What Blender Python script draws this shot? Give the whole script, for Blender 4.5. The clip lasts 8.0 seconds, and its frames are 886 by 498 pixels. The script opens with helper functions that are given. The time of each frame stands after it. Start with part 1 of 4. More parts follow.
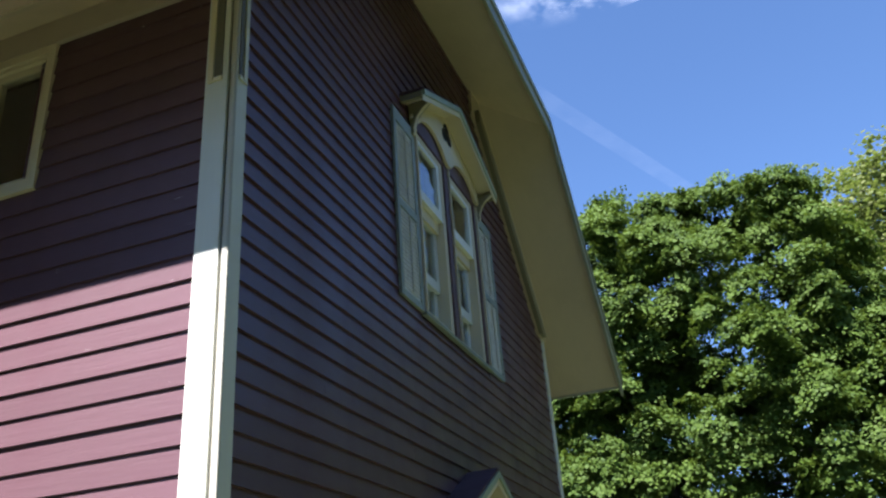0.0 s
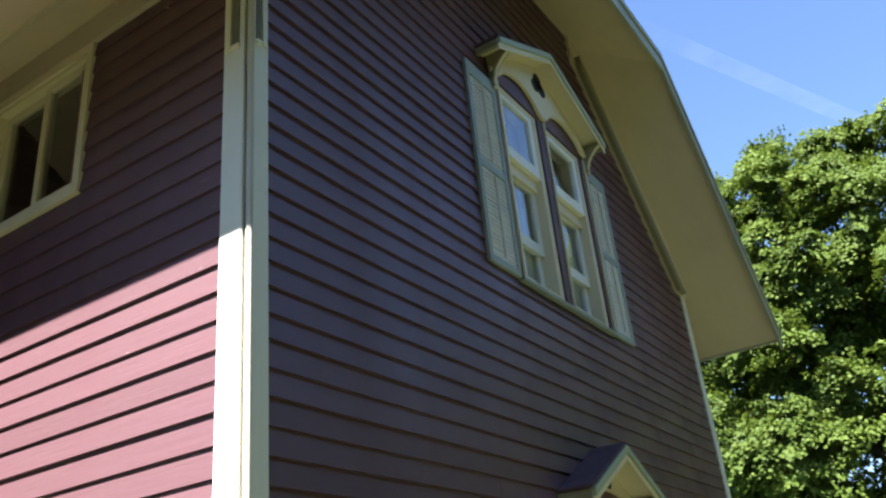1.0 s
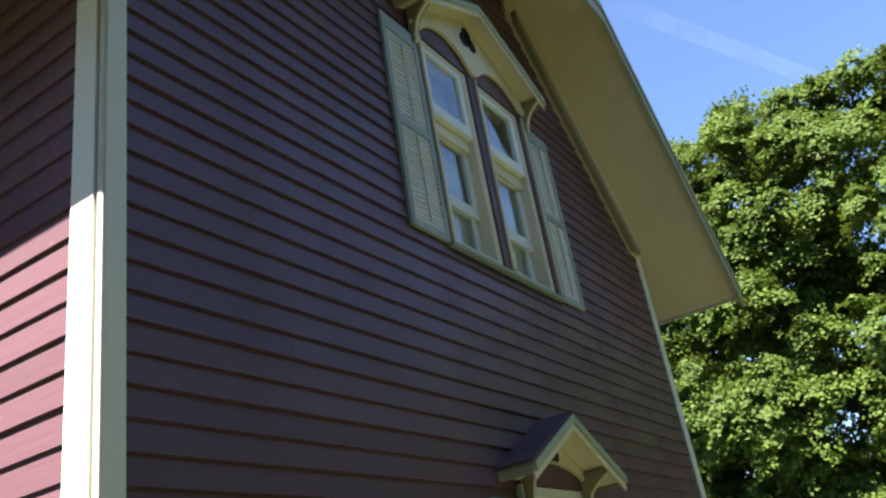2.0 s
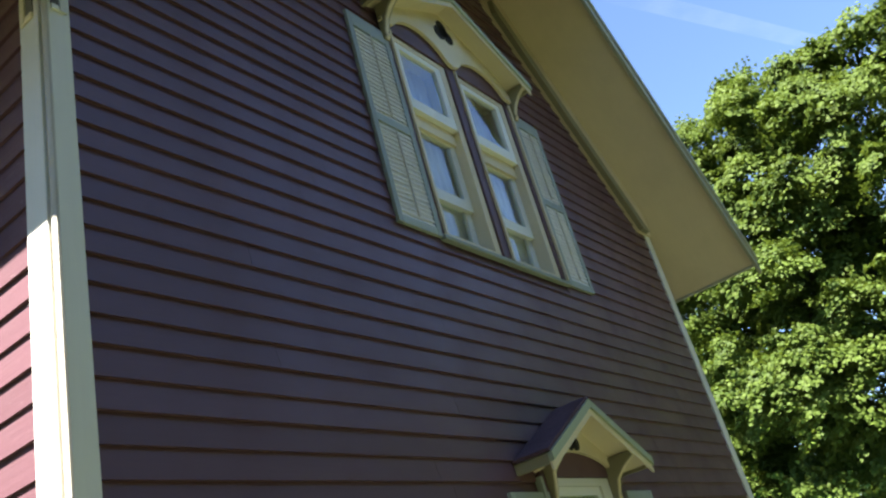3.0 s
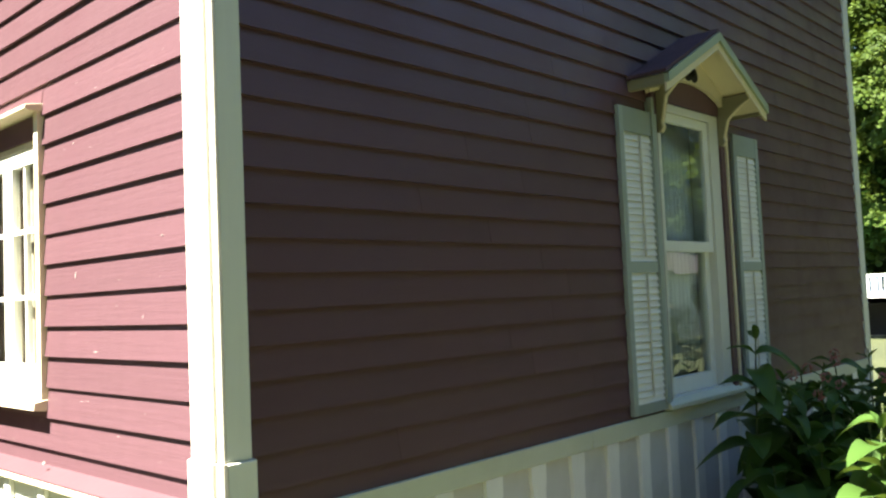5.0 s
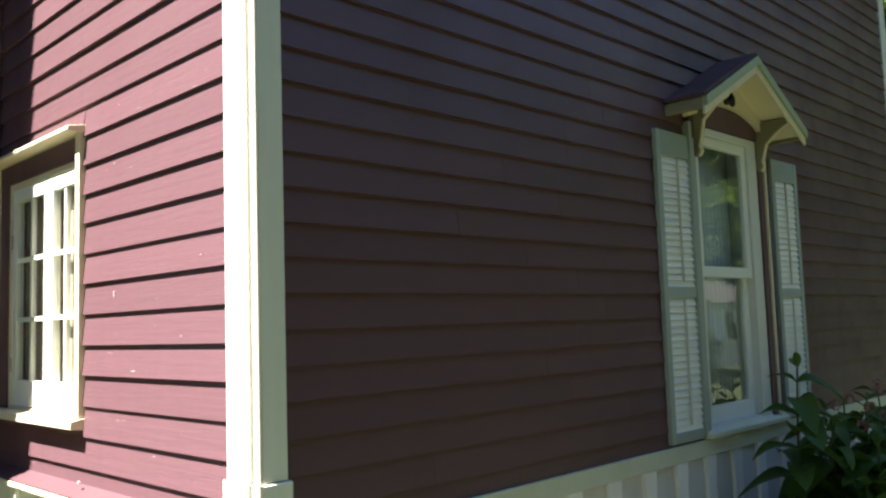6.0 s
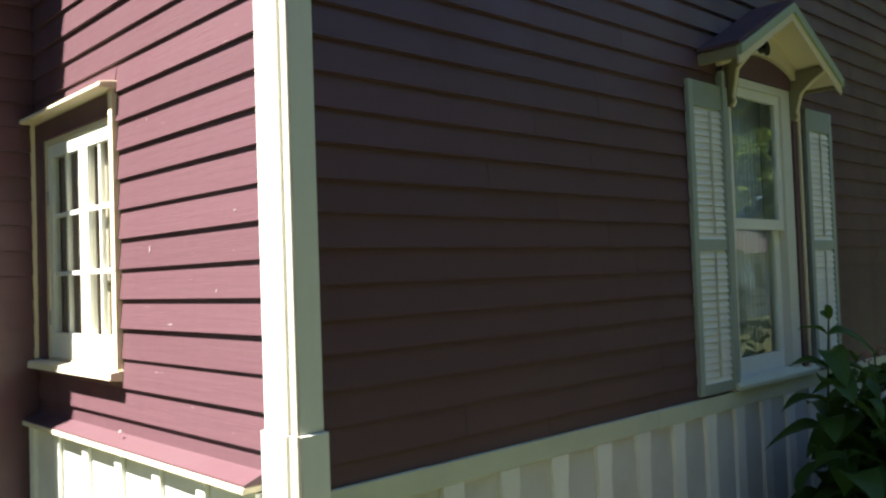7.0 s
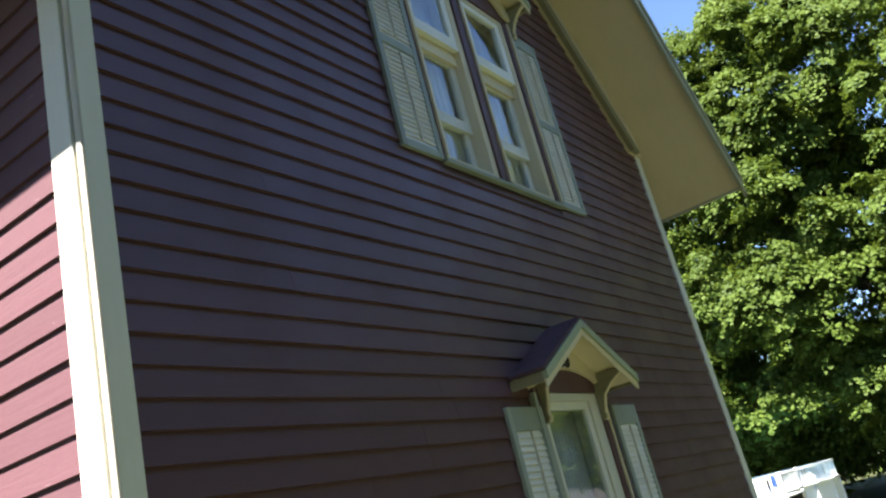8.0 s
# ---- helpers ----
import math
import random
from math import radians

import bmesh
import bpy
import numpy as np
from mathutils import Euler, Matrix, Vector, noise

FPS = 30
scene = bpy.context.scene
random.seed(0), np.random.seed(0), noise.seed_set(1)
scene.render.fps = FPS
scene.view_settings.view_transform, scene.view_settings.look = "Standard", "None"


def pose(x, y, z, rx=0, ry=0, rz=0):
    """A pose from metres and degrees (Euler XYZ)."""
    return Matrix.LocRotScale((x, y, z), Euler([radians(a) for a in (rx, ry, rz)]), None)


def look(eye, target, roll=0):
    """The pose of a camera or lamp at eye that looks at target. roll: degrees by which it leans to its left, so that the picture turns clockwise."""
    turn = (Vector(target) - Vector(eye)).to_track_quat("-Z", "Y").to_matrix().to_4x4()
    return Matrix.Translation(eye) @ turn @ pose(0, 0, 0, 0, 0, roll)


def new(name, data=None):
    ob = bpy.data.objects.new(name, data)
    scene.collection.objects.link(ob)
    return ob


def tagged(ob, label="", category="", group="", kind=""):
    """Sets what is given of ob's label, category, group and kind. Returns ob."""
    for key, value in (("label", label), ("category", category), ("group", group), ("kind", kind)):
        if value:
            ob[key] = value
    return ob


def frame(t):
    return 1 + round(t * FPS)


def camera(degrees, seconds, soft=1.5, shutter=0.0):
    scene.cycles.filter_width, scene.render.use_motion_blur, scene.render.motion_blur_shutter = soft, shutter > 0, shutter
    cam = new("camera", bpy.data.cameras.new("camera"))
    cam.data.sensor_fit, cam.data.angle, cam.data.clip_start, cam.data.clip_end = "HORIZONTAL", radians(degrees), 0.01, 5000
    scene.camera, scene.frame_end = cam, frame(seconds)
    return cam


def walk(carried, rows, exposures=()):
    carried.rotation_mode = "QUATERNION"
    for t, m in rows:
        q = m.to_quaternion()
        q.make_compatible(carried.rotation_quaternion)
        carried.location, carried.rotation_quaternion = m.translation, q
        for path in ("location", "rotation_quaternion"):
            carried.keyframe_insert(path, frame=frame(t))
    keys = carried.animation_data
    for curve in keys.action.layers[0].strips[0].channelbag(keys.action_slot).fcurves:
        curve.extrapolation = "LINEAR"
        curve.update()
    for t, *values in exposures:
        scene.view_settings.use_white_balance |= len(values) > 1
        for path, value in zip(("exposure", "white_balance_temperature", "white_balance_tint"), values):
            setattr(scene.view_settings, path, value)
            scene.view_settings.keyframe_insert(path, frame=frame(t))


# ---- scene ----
cam = camera(55.4, 8.0, soft=2.3)
PATH = [
    (0, (-3.147, -2.238, 1.835), (-1.453, -1.653, 2.723), -4.5),
    (0.5, (-2.733, -2.346, 1.905), (-1.054, -1.657, 2.744), -5.9),
    (1, (-2.396, -2.468, 1.939), (-0.859, -1.535, 2.816), -5.9),
    (1.5, (-2.11, -2.468, 1.965), (-0.629, -1.459, 2.854), -4.5),
    (2, (-1.817, -2.527, 1.987), (-0.238, -1.624, 2.819), -9.8),
    (2.2, (-1.728, -2.572, 1.985), (-0.134, -1.681, 2.799), -10.5),
    (3.3, (-1.559, -2.573, 1.923), (-0.038, -1.606, 2.789), -17.3),
    (3.5, (-1.577, -2.562, 1.935), (-0.1, -1.504, 2.77), -15.8),
    (4, (-1.57, -2.59, 1.778), (-0.219, -1.276, 2.447), -11.5),
    (4.5, (-1.542, -2.513, 1.678), (-0.095, -1.158, 1.943), -6.3),
    (4.7, (-1.561, -2.531, 1.654), (-0.104, -1.163, 1.744), -3.1),
    (5.8, (-1.585, -2.471, 1.632), (-0.129, -1.112, 1.816), -2.4),
    (6, (-1.584, -2.473, 1.625), (-0.169, -1.071, 1.803), -1.9),
    (6.5, (-1.587, -2.488, 1.632), (-0.23, -1.021, 1.717), -1.5),
    (7, (-1.608, -2.464, 1.639), (-0.234, -1.013, 1.703), -2.0),
    (7.5, (-1.653, -2.534, 1.834), (-0.258, -1.136, 2.147), -4.9),
    (8, (-1.765, -2.562, 2.008), (-0.152, -1.575, 2.66), -14.3),
]
EXPOSURE = [(0.0, 2.2, 5800, 15), (1.0, 2.8, 6350, 15), (2.2, 2.7, 6450, 16), (3.5, 3.2, 6750, 16), (4.0, 3.4, 6950, 13), (4.5, 3.18, 6900, 9), (6.0, 2.68, 6500, 11), (6.5, 2.6, 6480, 11), (7.0, 2.4, 6450, 12), (7.5, 2.25, 6450, 13), (8.0, 2.75, 6550, 15)]
walk(cam, [(t, look(eye, target, roll)) for t, eye, target, roll in PATH], EXPOSURE)

# ---- world, sun ----
SUN = Vector((-1.0, 0.20, 1.71)).normalized()
world = bpy.data.worlds.new("sky")
scene.world = world
world.use_nodes = True
wn = world.node_tree.nodes
wn.clear()
w_out = wn.new("ShaderNodeOutputWorld")
w_bg = wn.new("ShaderNodeBackground")
w_sky = wn.new("ShaderNodeTexSky")
w_sky.sky_type = "NISHITA"
w_sky.sun_disc = False
w_sky.sun_elevation = math.asin(SUN.z)
w_sky.sun_rotation = math.atan2(SUN.x, SUN.y)
w_sky.air_density, w_sky.dust_density, w_sky.ozone_density = 1.0, 0.0, 5.5
w_bg.inputs["Strength"].default_value = 0.050
world.node_tree.links.new(w_sky.outputs[0], w_bg.inputs["Color"])
world.node_tree.links.new(w_bg.outputs[0], w_out.inputs["Surface"])
sun = new("sun", bpy.data.lights.new("sun", "SUN"))
sun.data.energy, sun.data.angle, sun.data.color = 5.0, radians(0.53), (1.0, 0.95, 0.86)
sun.matrix_world = look((0, 0, 30), Vector((0, 0, 30)) - SUN)


# ---- materials ----
def nodes_of(name):
    m = bpy.data.materials.new(name)
    m.use_nodes = True
    nt = m.node_tree
    return m, nt, nt.nodes["Principled BSDF"]


def put(nt, kind, **values):
    n = nt.nodes.new("ShaderNode" + kind)
    for k, v in values.items():
        n.inputs[k.replace("_", " ")].default_value = v
    return n


def ramp(nt, source, lo, hi, a, b):
    r = nt.nodes.new("ShaderNodeMapRange")
    r.inputs[1].default_value, r.inputs[2].default_value = lo, hi
    r.inputs[3].default_value, r.inputs[4].default_value = a, b
    nt.links.new(source, r.inputs[0])
    return r.outputs[0]


def mixed(nt, fac, a, b, how="MIX"):
    n = nt.nodes.new("ShaderNodeMix")
    n.data_type, n.blend_type = "RGBA", how
    for sock, v in ((n.inputs[0], fac), (n.inputs[6], a), (n.inputs[7], b)):
        if isinstance(v, bpy.types.NodeSocket):
            nt.links.new(v, sock)
        elif isinstance(v, (int, float)):
            sock.default_value = v
        else:
            sock.default_value = (*v, 1)
    return n.outputs[2]


def paint(name, color, rough=0.5, grain=(3, 60, 60), bump=0.15, dirt=0.25, chips=0.0, spread=0.12, dirt_color=(0.12, 0.10, 0.08), spec=0.4):
    """Painted wood: brush grain along the first axis, blotches, dirt and chips."""
    m, nt, bsdf = nodes_of(name)
    co = nt.nodes.new("ShaderNodeTexCoord").outputs["Object"]
    info = nt.nodes.new("ShaderNodeObjectInfo").outputs["Random"]
    mp = nt.nodes.new("ShaderNodeMapping")
    mp.inputs["Scale"].default_value = grain
    nt.links.new(co, mp.inputs["Vector"])
    shift = nt.nodes.new("ShaderNodeCombineXYZ")
    big = nt.nodes.new("ShaderNodeMath")
    big.operation = "MULTIPLY"
    big.inputs[1].default_value = 40
    nt.links.new(info, big.inputs[0])
    for k in range(3):
        nt.links.new(big.outputs[0], shift.inputs[k])
    nt.links.new(shift.outputs[0], mp.inputs["Location"])
    fine = put(nt, "TexNoise", Scale=1.0, Detail=6.0, Roughness=0.65)
    nt.links.new(mp.outputs[0], fine.inputs["Vector"])
    blot = put(nt, "TexNoise", Scale=2.3, Detail=5.0, Roughness=0.6)
    nt.links.new(co, blot.inputs["Vector"])
    tone = ramp(nt, info, 0, 1, 1 - spread, 1 + spread)
    base = mixed(nt, 1.0, color, (1, 1, 1), "MULTIPLY")
    hsv = nt.nodes.new("ShaderNodeHueSaturation")
    nt.links.new(tone, hsv.inputs["Value"])
    nt.links.new(base, hsv.inputs["Color"])
    c = mixed(nt, ramp(nt, blot.outputs["Fac"], 0.45, 0.75, 0, dirt), hsv.outputs[0], dirt_color)
    c = mixed(nt, ramp(nt, fine.outputs["Fac"], 0.3, 0.7, 0.10, 0), c, [v * 0.6 for v in color])
    if chips:
        spots = put(nt, "TexNoise", Scale=17.0, Detail=3.0, Roughness=0.7)
        nt.links.new(mp.outputs[0], spots.inputs["Vector"])
        spots.inputs["Scale"].default_value = 2.6
        c = mixed(nt, ramp(nt, spots.outputs["Fac"], 0.74 - chips * 0.02, 0.745, 0, 0.6), c, (0.62, 0.56, 0.52))
    nt.links.new(c, bsdf.inputs["Base Color"])
    nt.links.new(ramp(nt, blot.outputs["Fac"], 0.3, 0.7, rough - 0.08, rough + 0.12), bsdf.inputs["Roughness"])
    bsdf.inputs["Specular IOR Level"].default_value = spec
    bp = put(nt, "Bump", Strength=bump, Distance=0.004)
    nt.links.new(fine.outputs["Fac"], bp.inputs["Height"])
    nt.links.new(bp.outputs[0], bsdf.inputs["Normal"])
    return m


def leafy(name, a, b, rough=0.62, through_light=0.35):
    m, nt, bsdf = nodes_of(name)
    rnd = nt.nodes.new("ShaderNodeNewGeometry").outputs["Random Per Island"]
    co = nt.nodes.new("ShaderNodeTexCoord").outputs["Object"]
    blot = put(nt, "TexNoise", Scale=0.45, Detail=2.0)
    nt.links.new(co, blot.inputs["Vector"])
    c = mixed(nt, rnd, a, b)
    c = mixed(nt, ramp(nt, blot.outputs["Fac"], 0.35, 0.65, 0, 0.55), c, [v * 1.25 for v in b])
    nt.links.new(c, bsdf.inputs["Base Color"])
    bsdf.inputs["Roughness"].default_value = rough
    bsdf.inputs["Specular IOR Level"].default_value = 0.14
    tr = nt.nodes.new("ShaderNodeBsdfTranslucent")
    warm = mixed(nt, 0.5, c, (0.19, 0.27, 0.03))
    nt.links.new(warm, tr.inputs["Color"])
    mx = nt.nodes.new("ShaderNodeMixShader")
    mx.inputs[0].default_value = through_light
    nt.links.new(bsdf.outputs[0], mx.inputs[1])
    nt.links.new(tr.outputs[0], mx.inputs[2])
    nt.links.new(mx.outputs[0], nt.nodes["Material Output"].inputs["Surface"])
    return m


def glass_mat(name, boost=1.0):
    """Window glass: clear, with the mirror share that its angle gives, and a faint waviness."""
    m, nt, bsdf = nodes_of(name)
    nt.nodes.remove(bsdf)
    fr = put(nt, "LayerWeight", Blend=0.5)
    p = nt.nodes.new("ShaderNodeMath")
    p.operation = "POWER"
    p.inputs[1].default_value = 5.0
    nt.links.new(fr.outputs["Facing"], p.inputs[0])
    k = nt.nodes.new("ShaderNodeMath")
    k.operation, k.use_clamp = "MULTIPLY_ADD", True
    k.inputs[1].default_value, k.inputs[2].default_value = 0.95 * boost, 0.045 * boost
    nt.links.new(p.outputs[0], k.inputs[0])
    tr = nt.nodes.new("ShaderNodeBsdfTransparent")
    tr.inputs["Color"].default_value = (0.93, 0.96, 0.95, 1)
    gl = nt.nodes.new("ShaderNodeBsdfGlossy")
    gl.inputs["Roughness"].default_value = 0.0
    co = nt.nodes.new("ShaderNodeTexCoord").outputs["Object"]
    wav = put(nt, "TexNoise", Scale=5.0, Detail=1.0)
    nt.links.new(co, wav.inputs["Vector"])
    bp = put(nt, "Bump", Strength=0.12, Distance=0.01)
    nt.links.new(wav.outputs["Fac"], bp.inputs["Height"])
    nt.links.new(bp.outputs[0], gl.inputs["Normal"])
    mx = nt.nodes.new("ShaderNodeMixShader")
    nt.links.new(k.outputs[0], mx.inputs[0])
    nt.links.new(tr.outputs[0], mx.inputs[1])
    nt.links.new(gl.outputs[0], mx.inputs[2])
    nt.links.new(mx.outputs[0], nt.nodes["Material Output"].inputs["Surface"])
    return m


def rough_mat(name, a, b, scale=3.0, rough=0.85, bump=0.4, dist=0.02):
    m, nt, bsdf = nodes_of(name)
    co = nt.nodes.new("ShaderNodeTexCoord").outputs["Object"]
    n1 = put(nt, "TexNoise", Scale=scale, Detail=8.0, Roughness=0.65)
    n2 = put(nt, "TexNoise", Scale=scale * 0.08, Detail=3.0)
    nt.links.new(co, n1.inputs["Vector"])
    nt.links.new(co, n2.inputs["Vector"])
    c = mixed(nt, ramp(nt, n1.outputs["Fac"], 0.3, 0.7, 0, 1), a, b)
    c = mixed(nt, ramp(nt, n2.outputs["Fac"], 0.4, 0.65, 0, 0.4), c, [v * 0.7 for v in a])
    nt.links.new(c, bsdf.inputs["Base Color"])
    bsdf.inputs["Roughness"].default_value = rough
    bp = put(nt, "Bump", Strength=bump, Distance=dist)
    nt.links.new(n1.outputs["Fac"], bp.inputs["Height"])
    nt.links.new(bp.outputs[0], bsdf.inputs["Normal"])
    return m


PLUM = (0.114, 0.058, 0.068)
M_SIDING = paint("plum_siding", PLUM, rough=0.36, spec=0.34, grain=(2.5, 2.5, 45), bump=0.22, dirt=0.18, spread=0.07, dirt_color=(0.062, 0.030, 0.032))
M_WORN = paint("worn_plum_siding", PLUM, rough=0.45, spec=0.36, grain=(2.5, 2.5, 45), bump=0.5, dirt=0.24, chips=0.9, spread=0.07, dirt_color=(0.062, 0.030, 0.032))
M_PLUM = paint("plum_trim", PLUM, rough=0.45, grain=(12, 12, 12), dirt=0.15, dirt_color=(0.055, 0.028, 0.03))
M_CORNER = paint("white_trim", (0.68, 0.68, 0.60), rough=0.5, grain=(40, 40, 2.5), dirt=0.10, dirt_color=(0.36, 0.36, 0.30))
M_CREAM = paint("cream_paint", (0.70, 0.62, 0.43), rough=0.55, grain=(6, 6, 6), dirt=0.15, dirt_color=(0.42, 0.37, 0.26))
M_SOFFIT = paint("soffit_paint", (0.67, 0.57, 0.40), rough=0.6, grain=(4, 14, 4), dirt=0.20, dirt_color=(0.40, 0.35, 0.24))
M_SAGE = paint("sage_paint", (0.37, 0.43, 0.30), rough=0.5, grain=(8, 30, 8), dirt=0.15, dirt_color=(0.22, 0.24, 0.18))
M_OLIVE = paint("olive_paint", (0.25, 0.23, 0.145), rough=0.5, grain=(8, 8, 8), dirt=0.2, dirt_color=(0.18, 0.16, 0.10))
M_FASCIA = paint("grey_sage_fascia", (0.34, 0.35, 0.25), rough=0.5, grain=(4, 30, 30), dirt=0.2, dirt_color=(0.20, 0.20, 0.15))
M_FRIEZE = paint("dull_tan_frieze", (0.50, 0.42, 0.32), rough=0.55, grain=(20, 3, 20), dirt=0.25, dirt_color=(0.32, 0.26, 0.20))
# dark colour for the board joint and for the painted shade of the corner panels
M_GROOVE_SHADE = paint("dark_joint_and_panel_shade", (0.13, 0.12, 0.09), rough=0.6, grain=(20, 20, 3), dirt=0.2, dirt_color=(0.07, 0.06, 0.05))
M_CLOTH = rough_mat("tan_window_cloth", (0.34, 0.29, 0.22), (0.48, 0.42, 0.33), scale=14, bump=0.2)
M_TEAL = paint("teal_shutter_paint", (0.30, 0.345, 0.31), rough=0.5, grain=(30, 30, 3), dirt=0.15, dirt_color=(0.16, 0.22, 0.20))
M_SLAT = paint("pale_louver_paint", (0.80, 0.80, 0.75), rough=0.5, grain=(4, 40, 40), dirt=0.12, dirt_color=(0.40, 0.42, 0.38), spread=0.05)
M_SASH = paint("white_sash_paint", (0.76, 0.77, 0.70), rough=0.42, grain=(20, 20, 4), dirt=0.08, dirt_color=(0.5, 0.5, 0.44))
M_BEAD = paint("grey_bead", (0.54, 0.51, 0.43), rough=0.5, grain=(40, 40, 2.5), dirt=0.2, dirt_color=(0.25, 0.24, 0.2))
M_BAND = paint("sage_band_paint", (0.54, 0.56, 0.43), rough=0.5, grain=(3, 30, 30), dirt=0.25, dirt_color=(0.32, 0.33, 0.24))
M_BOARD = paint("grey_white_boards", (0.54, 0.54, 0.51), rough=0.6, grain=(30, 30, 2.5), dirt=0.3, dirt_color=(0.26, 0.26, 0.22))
M_SKIRT = paint("white_skirt_paint", (0.78, 0.78, 0.72), rough=0.55, grain=(30, 30, 2.5), dirt=0.22, dirt_color=(0.34, 0.34, 0.28))
M_SHINGLE = rough_mat("dark_shingle", (0.035, 0.034, 0.040), (0.075, 0.070, 0.080), scale=60)
M_HOOD_SHINGLE = rough_mat("plum_grey_shingle", (0.072, 0.038, 0.048), (0.130, 0.075, 0.090), scale=60, rough=0.95)
M_GLASS = glass_mat("window_glass", 1.45)
M_CURTAIN = rough_mat("sheer_curtain", (0.68, 0.69, 0.67), (0.80, 0.81, 0.79), scale=20, bump=0.1)
M_ROOM = rough_mat("room_plaster", (0.30, 0.27, 0.24), (0.36, 0.33, 0.30), scale=4, bump=0.05)
M_DARK = rough_mat("dark_void", (0.012, 0.011, 0.011), (0.02, 0.018, 0.018), scale=10)
M_GRASS = rough_mat("lawn", (0.034, 0.044, 0.013), (0.066, 0.078, 0.026), scale=6.0, bump=0.9, dist=0.05)
M_SOIL = rough_mat("soil", (0.045, 0.032, 0.022), (0.09, 0.066, 0.045), scale=9, bump=0.9)
M_BARK = rough_mat("bark", (0.05, 0.04, 0.03), (0.12, 0.10, 0.08), scale=8, bump=1.0)
M_MAPLE = leafy("maple_leaves", (0.028, 0.054, 0.009), (0.069, 0.106, 0.016), through_light=0.25)
M_YELLOW_TREE = leafy("pale_leaves", (0.09, 0.11, 0.03), (0.14, 0.15, 0.05))
M_WEED = leafy("milkweed_leaves", (0.036, 0.080, 0.018), (0.055, 0.110, 0.024), rough=0.38, through_light=0.22)
M_STEM = rough_mat("green_stem", (0.06, 0.09, 0.03), (0.09, 0.11, 0.04), scale=30)
M_BLOSSOM = rough_mat("dusty_pink_blossom", (0.34, 0.12, 0.12), (0.50, 0.22, 0.20), scale=40)
M_POOL = paint("pool_wall_white", (0.74, 0.76, 0.76), rough=0.35, grain=(10, 10, 2), dirt=0.08, dirt_color=(0.5, 0.5, 0.5))
M_WATER = rough_mat("pool_water", (0.05, 0.22, 0.30), (0.08, 0.28, 0.36), scale=4, rough=0.05, bump=0.2)
M_BLUE = rough_mat("blue_cloth", (0.02, 0.06, 0.20), (0.03, 0.08, 0.24), scale=5, rough=0.4, bump=0.05)
M_PINK = rough_mat("pink_vinyl", (0.62, 0.20, 0.26), (0.66, 0.26, 0.30), scale=5, rough=0.4, bump=0.05)
M_BARE = rough_mat("bare_weathered_wood", (0.26, 0.20, 0.19), (0.46, 0.40, 0.37), scale=160, rough=0.8, bump=0.3)
M_IRON = rough_mat("dull_hinge_metal", (0.30, 0.29, 0.26), (0.42, 0.40, 0.36), scale=60, rough=0.5)


# ---- mesh helpers ----
BASE = {}


def at_base(ob):
    while ob.parent:
        ob = ob.parent
    return BASE.get(ob.name, Vector((0, 0, 0)))


def thing(name, where, label, category, group="", kind=""):
    ob = new(name)
    ob.location = where
    BASE[ob.name] = Vector(where)
    return tagged(ob, label, category, group, kind)


def part(name, bm, material, parent, label=""):
    """Links bm, drawn in world metres, as one mesh under parent."""
    off = at_base(parent) if parent else Vector((0, 0, 0))
    me = bpy.data.meshes.new(name)
    bmesh.ops.translate(bm, verts=bm.verts, vec=-off)
    bmesh.ops.recalc_face_normals(bm, faces=bm.faces)
    bm.to_mesh(me)
    bm.free()
    me.materials.append(material)
    ob = new(name, me)
    ob.parent = parent
    return tagged(ob, label)


def solid(name, bm, material, label, category="", kind="structure", group=""):
    me = bpy.data.meshes.new(name)
    bmesh.ops.recalc_face_normals(bm, faces=bm.faces)
    bm.to_mesh(me)
    bm.free()
    me.materials.append(material)
    return tagged(new(name, me), label, category, group, kind)


def box(x0, x1, y0, y1, z0, z1, bm=None, bevel=0.0):
    b = bmesh.new()
    vs = [b.verts.new((x, y, z)) for x in (x0, x1) for y in (y0, y1) for z in (z0, z1)]
    for f in ((0, 1, 3, 2), (4, 6, 7, 5), (0, 4, 5, 1), (2, 3, 7, 6), (0, 2, 6, 4), (1, 5, 7, 3)):
        b.faces.new([vs[i] for i in f])
    if bevel:
        bmesh.ops.bevel(b, geom=b.edges[:], offset=bevel, segments=1, affect="EDGES")
    return merged(bm, b)


def merged(bm, b):
    if bm is None:
        return b
    me = bpy.data.meshes.new("tmp")
    b.to_mesh(me)
    b.free()
    bm.from_mesh(me)
    bpy.data.meshes.remove(me)
    return bm


def prism(points, axis, a, b, bm=None, bevel=0.0):
    """A flat outline pushed from a to b along the axis; the outline's pairs are the other two axes in order."""
    g = bmesh.new()

    def place(p, v):
        q = list(p)
        q.insert("xyz".index(axis), v)
        return q

    lo = [g.verts.new(place(p, a)) for p in points]
    hi = [g.verts.new(place(p, b)) for p in points]
    g.faces.new(lo[::-1])
    g.faces.new(hi)
    n = len(points)
    for i in range(n):
        g.faces.new((lo[i], lo[(i + 1) % n], hi[(i + 1) % n], hi[i]))
    if bevel:
        bmesh.ops.bevel(g, geom=g.edges[:], offset=bevel, segments=1, affect="EDGES")
    return merged(bm, g)


def rod(p, q, r0, r1=None, sides=8, bm=None):
    p, q = Vector(p), Vector(q)
    r1 = r0 if r1 is None else r1
    g = bmesh.new()
    m = Matrix.Translation((p + q) / 2) @ (q - p).to_track_quat("Z", "Y").to_matrix().to_4x4()
    bmesh.ops.create_cone(g, cap_ends=True, segments=sides, radius1=r0, radius2=r1, depth=(q - p).length, matrix=m)
    return merged(bm, g)


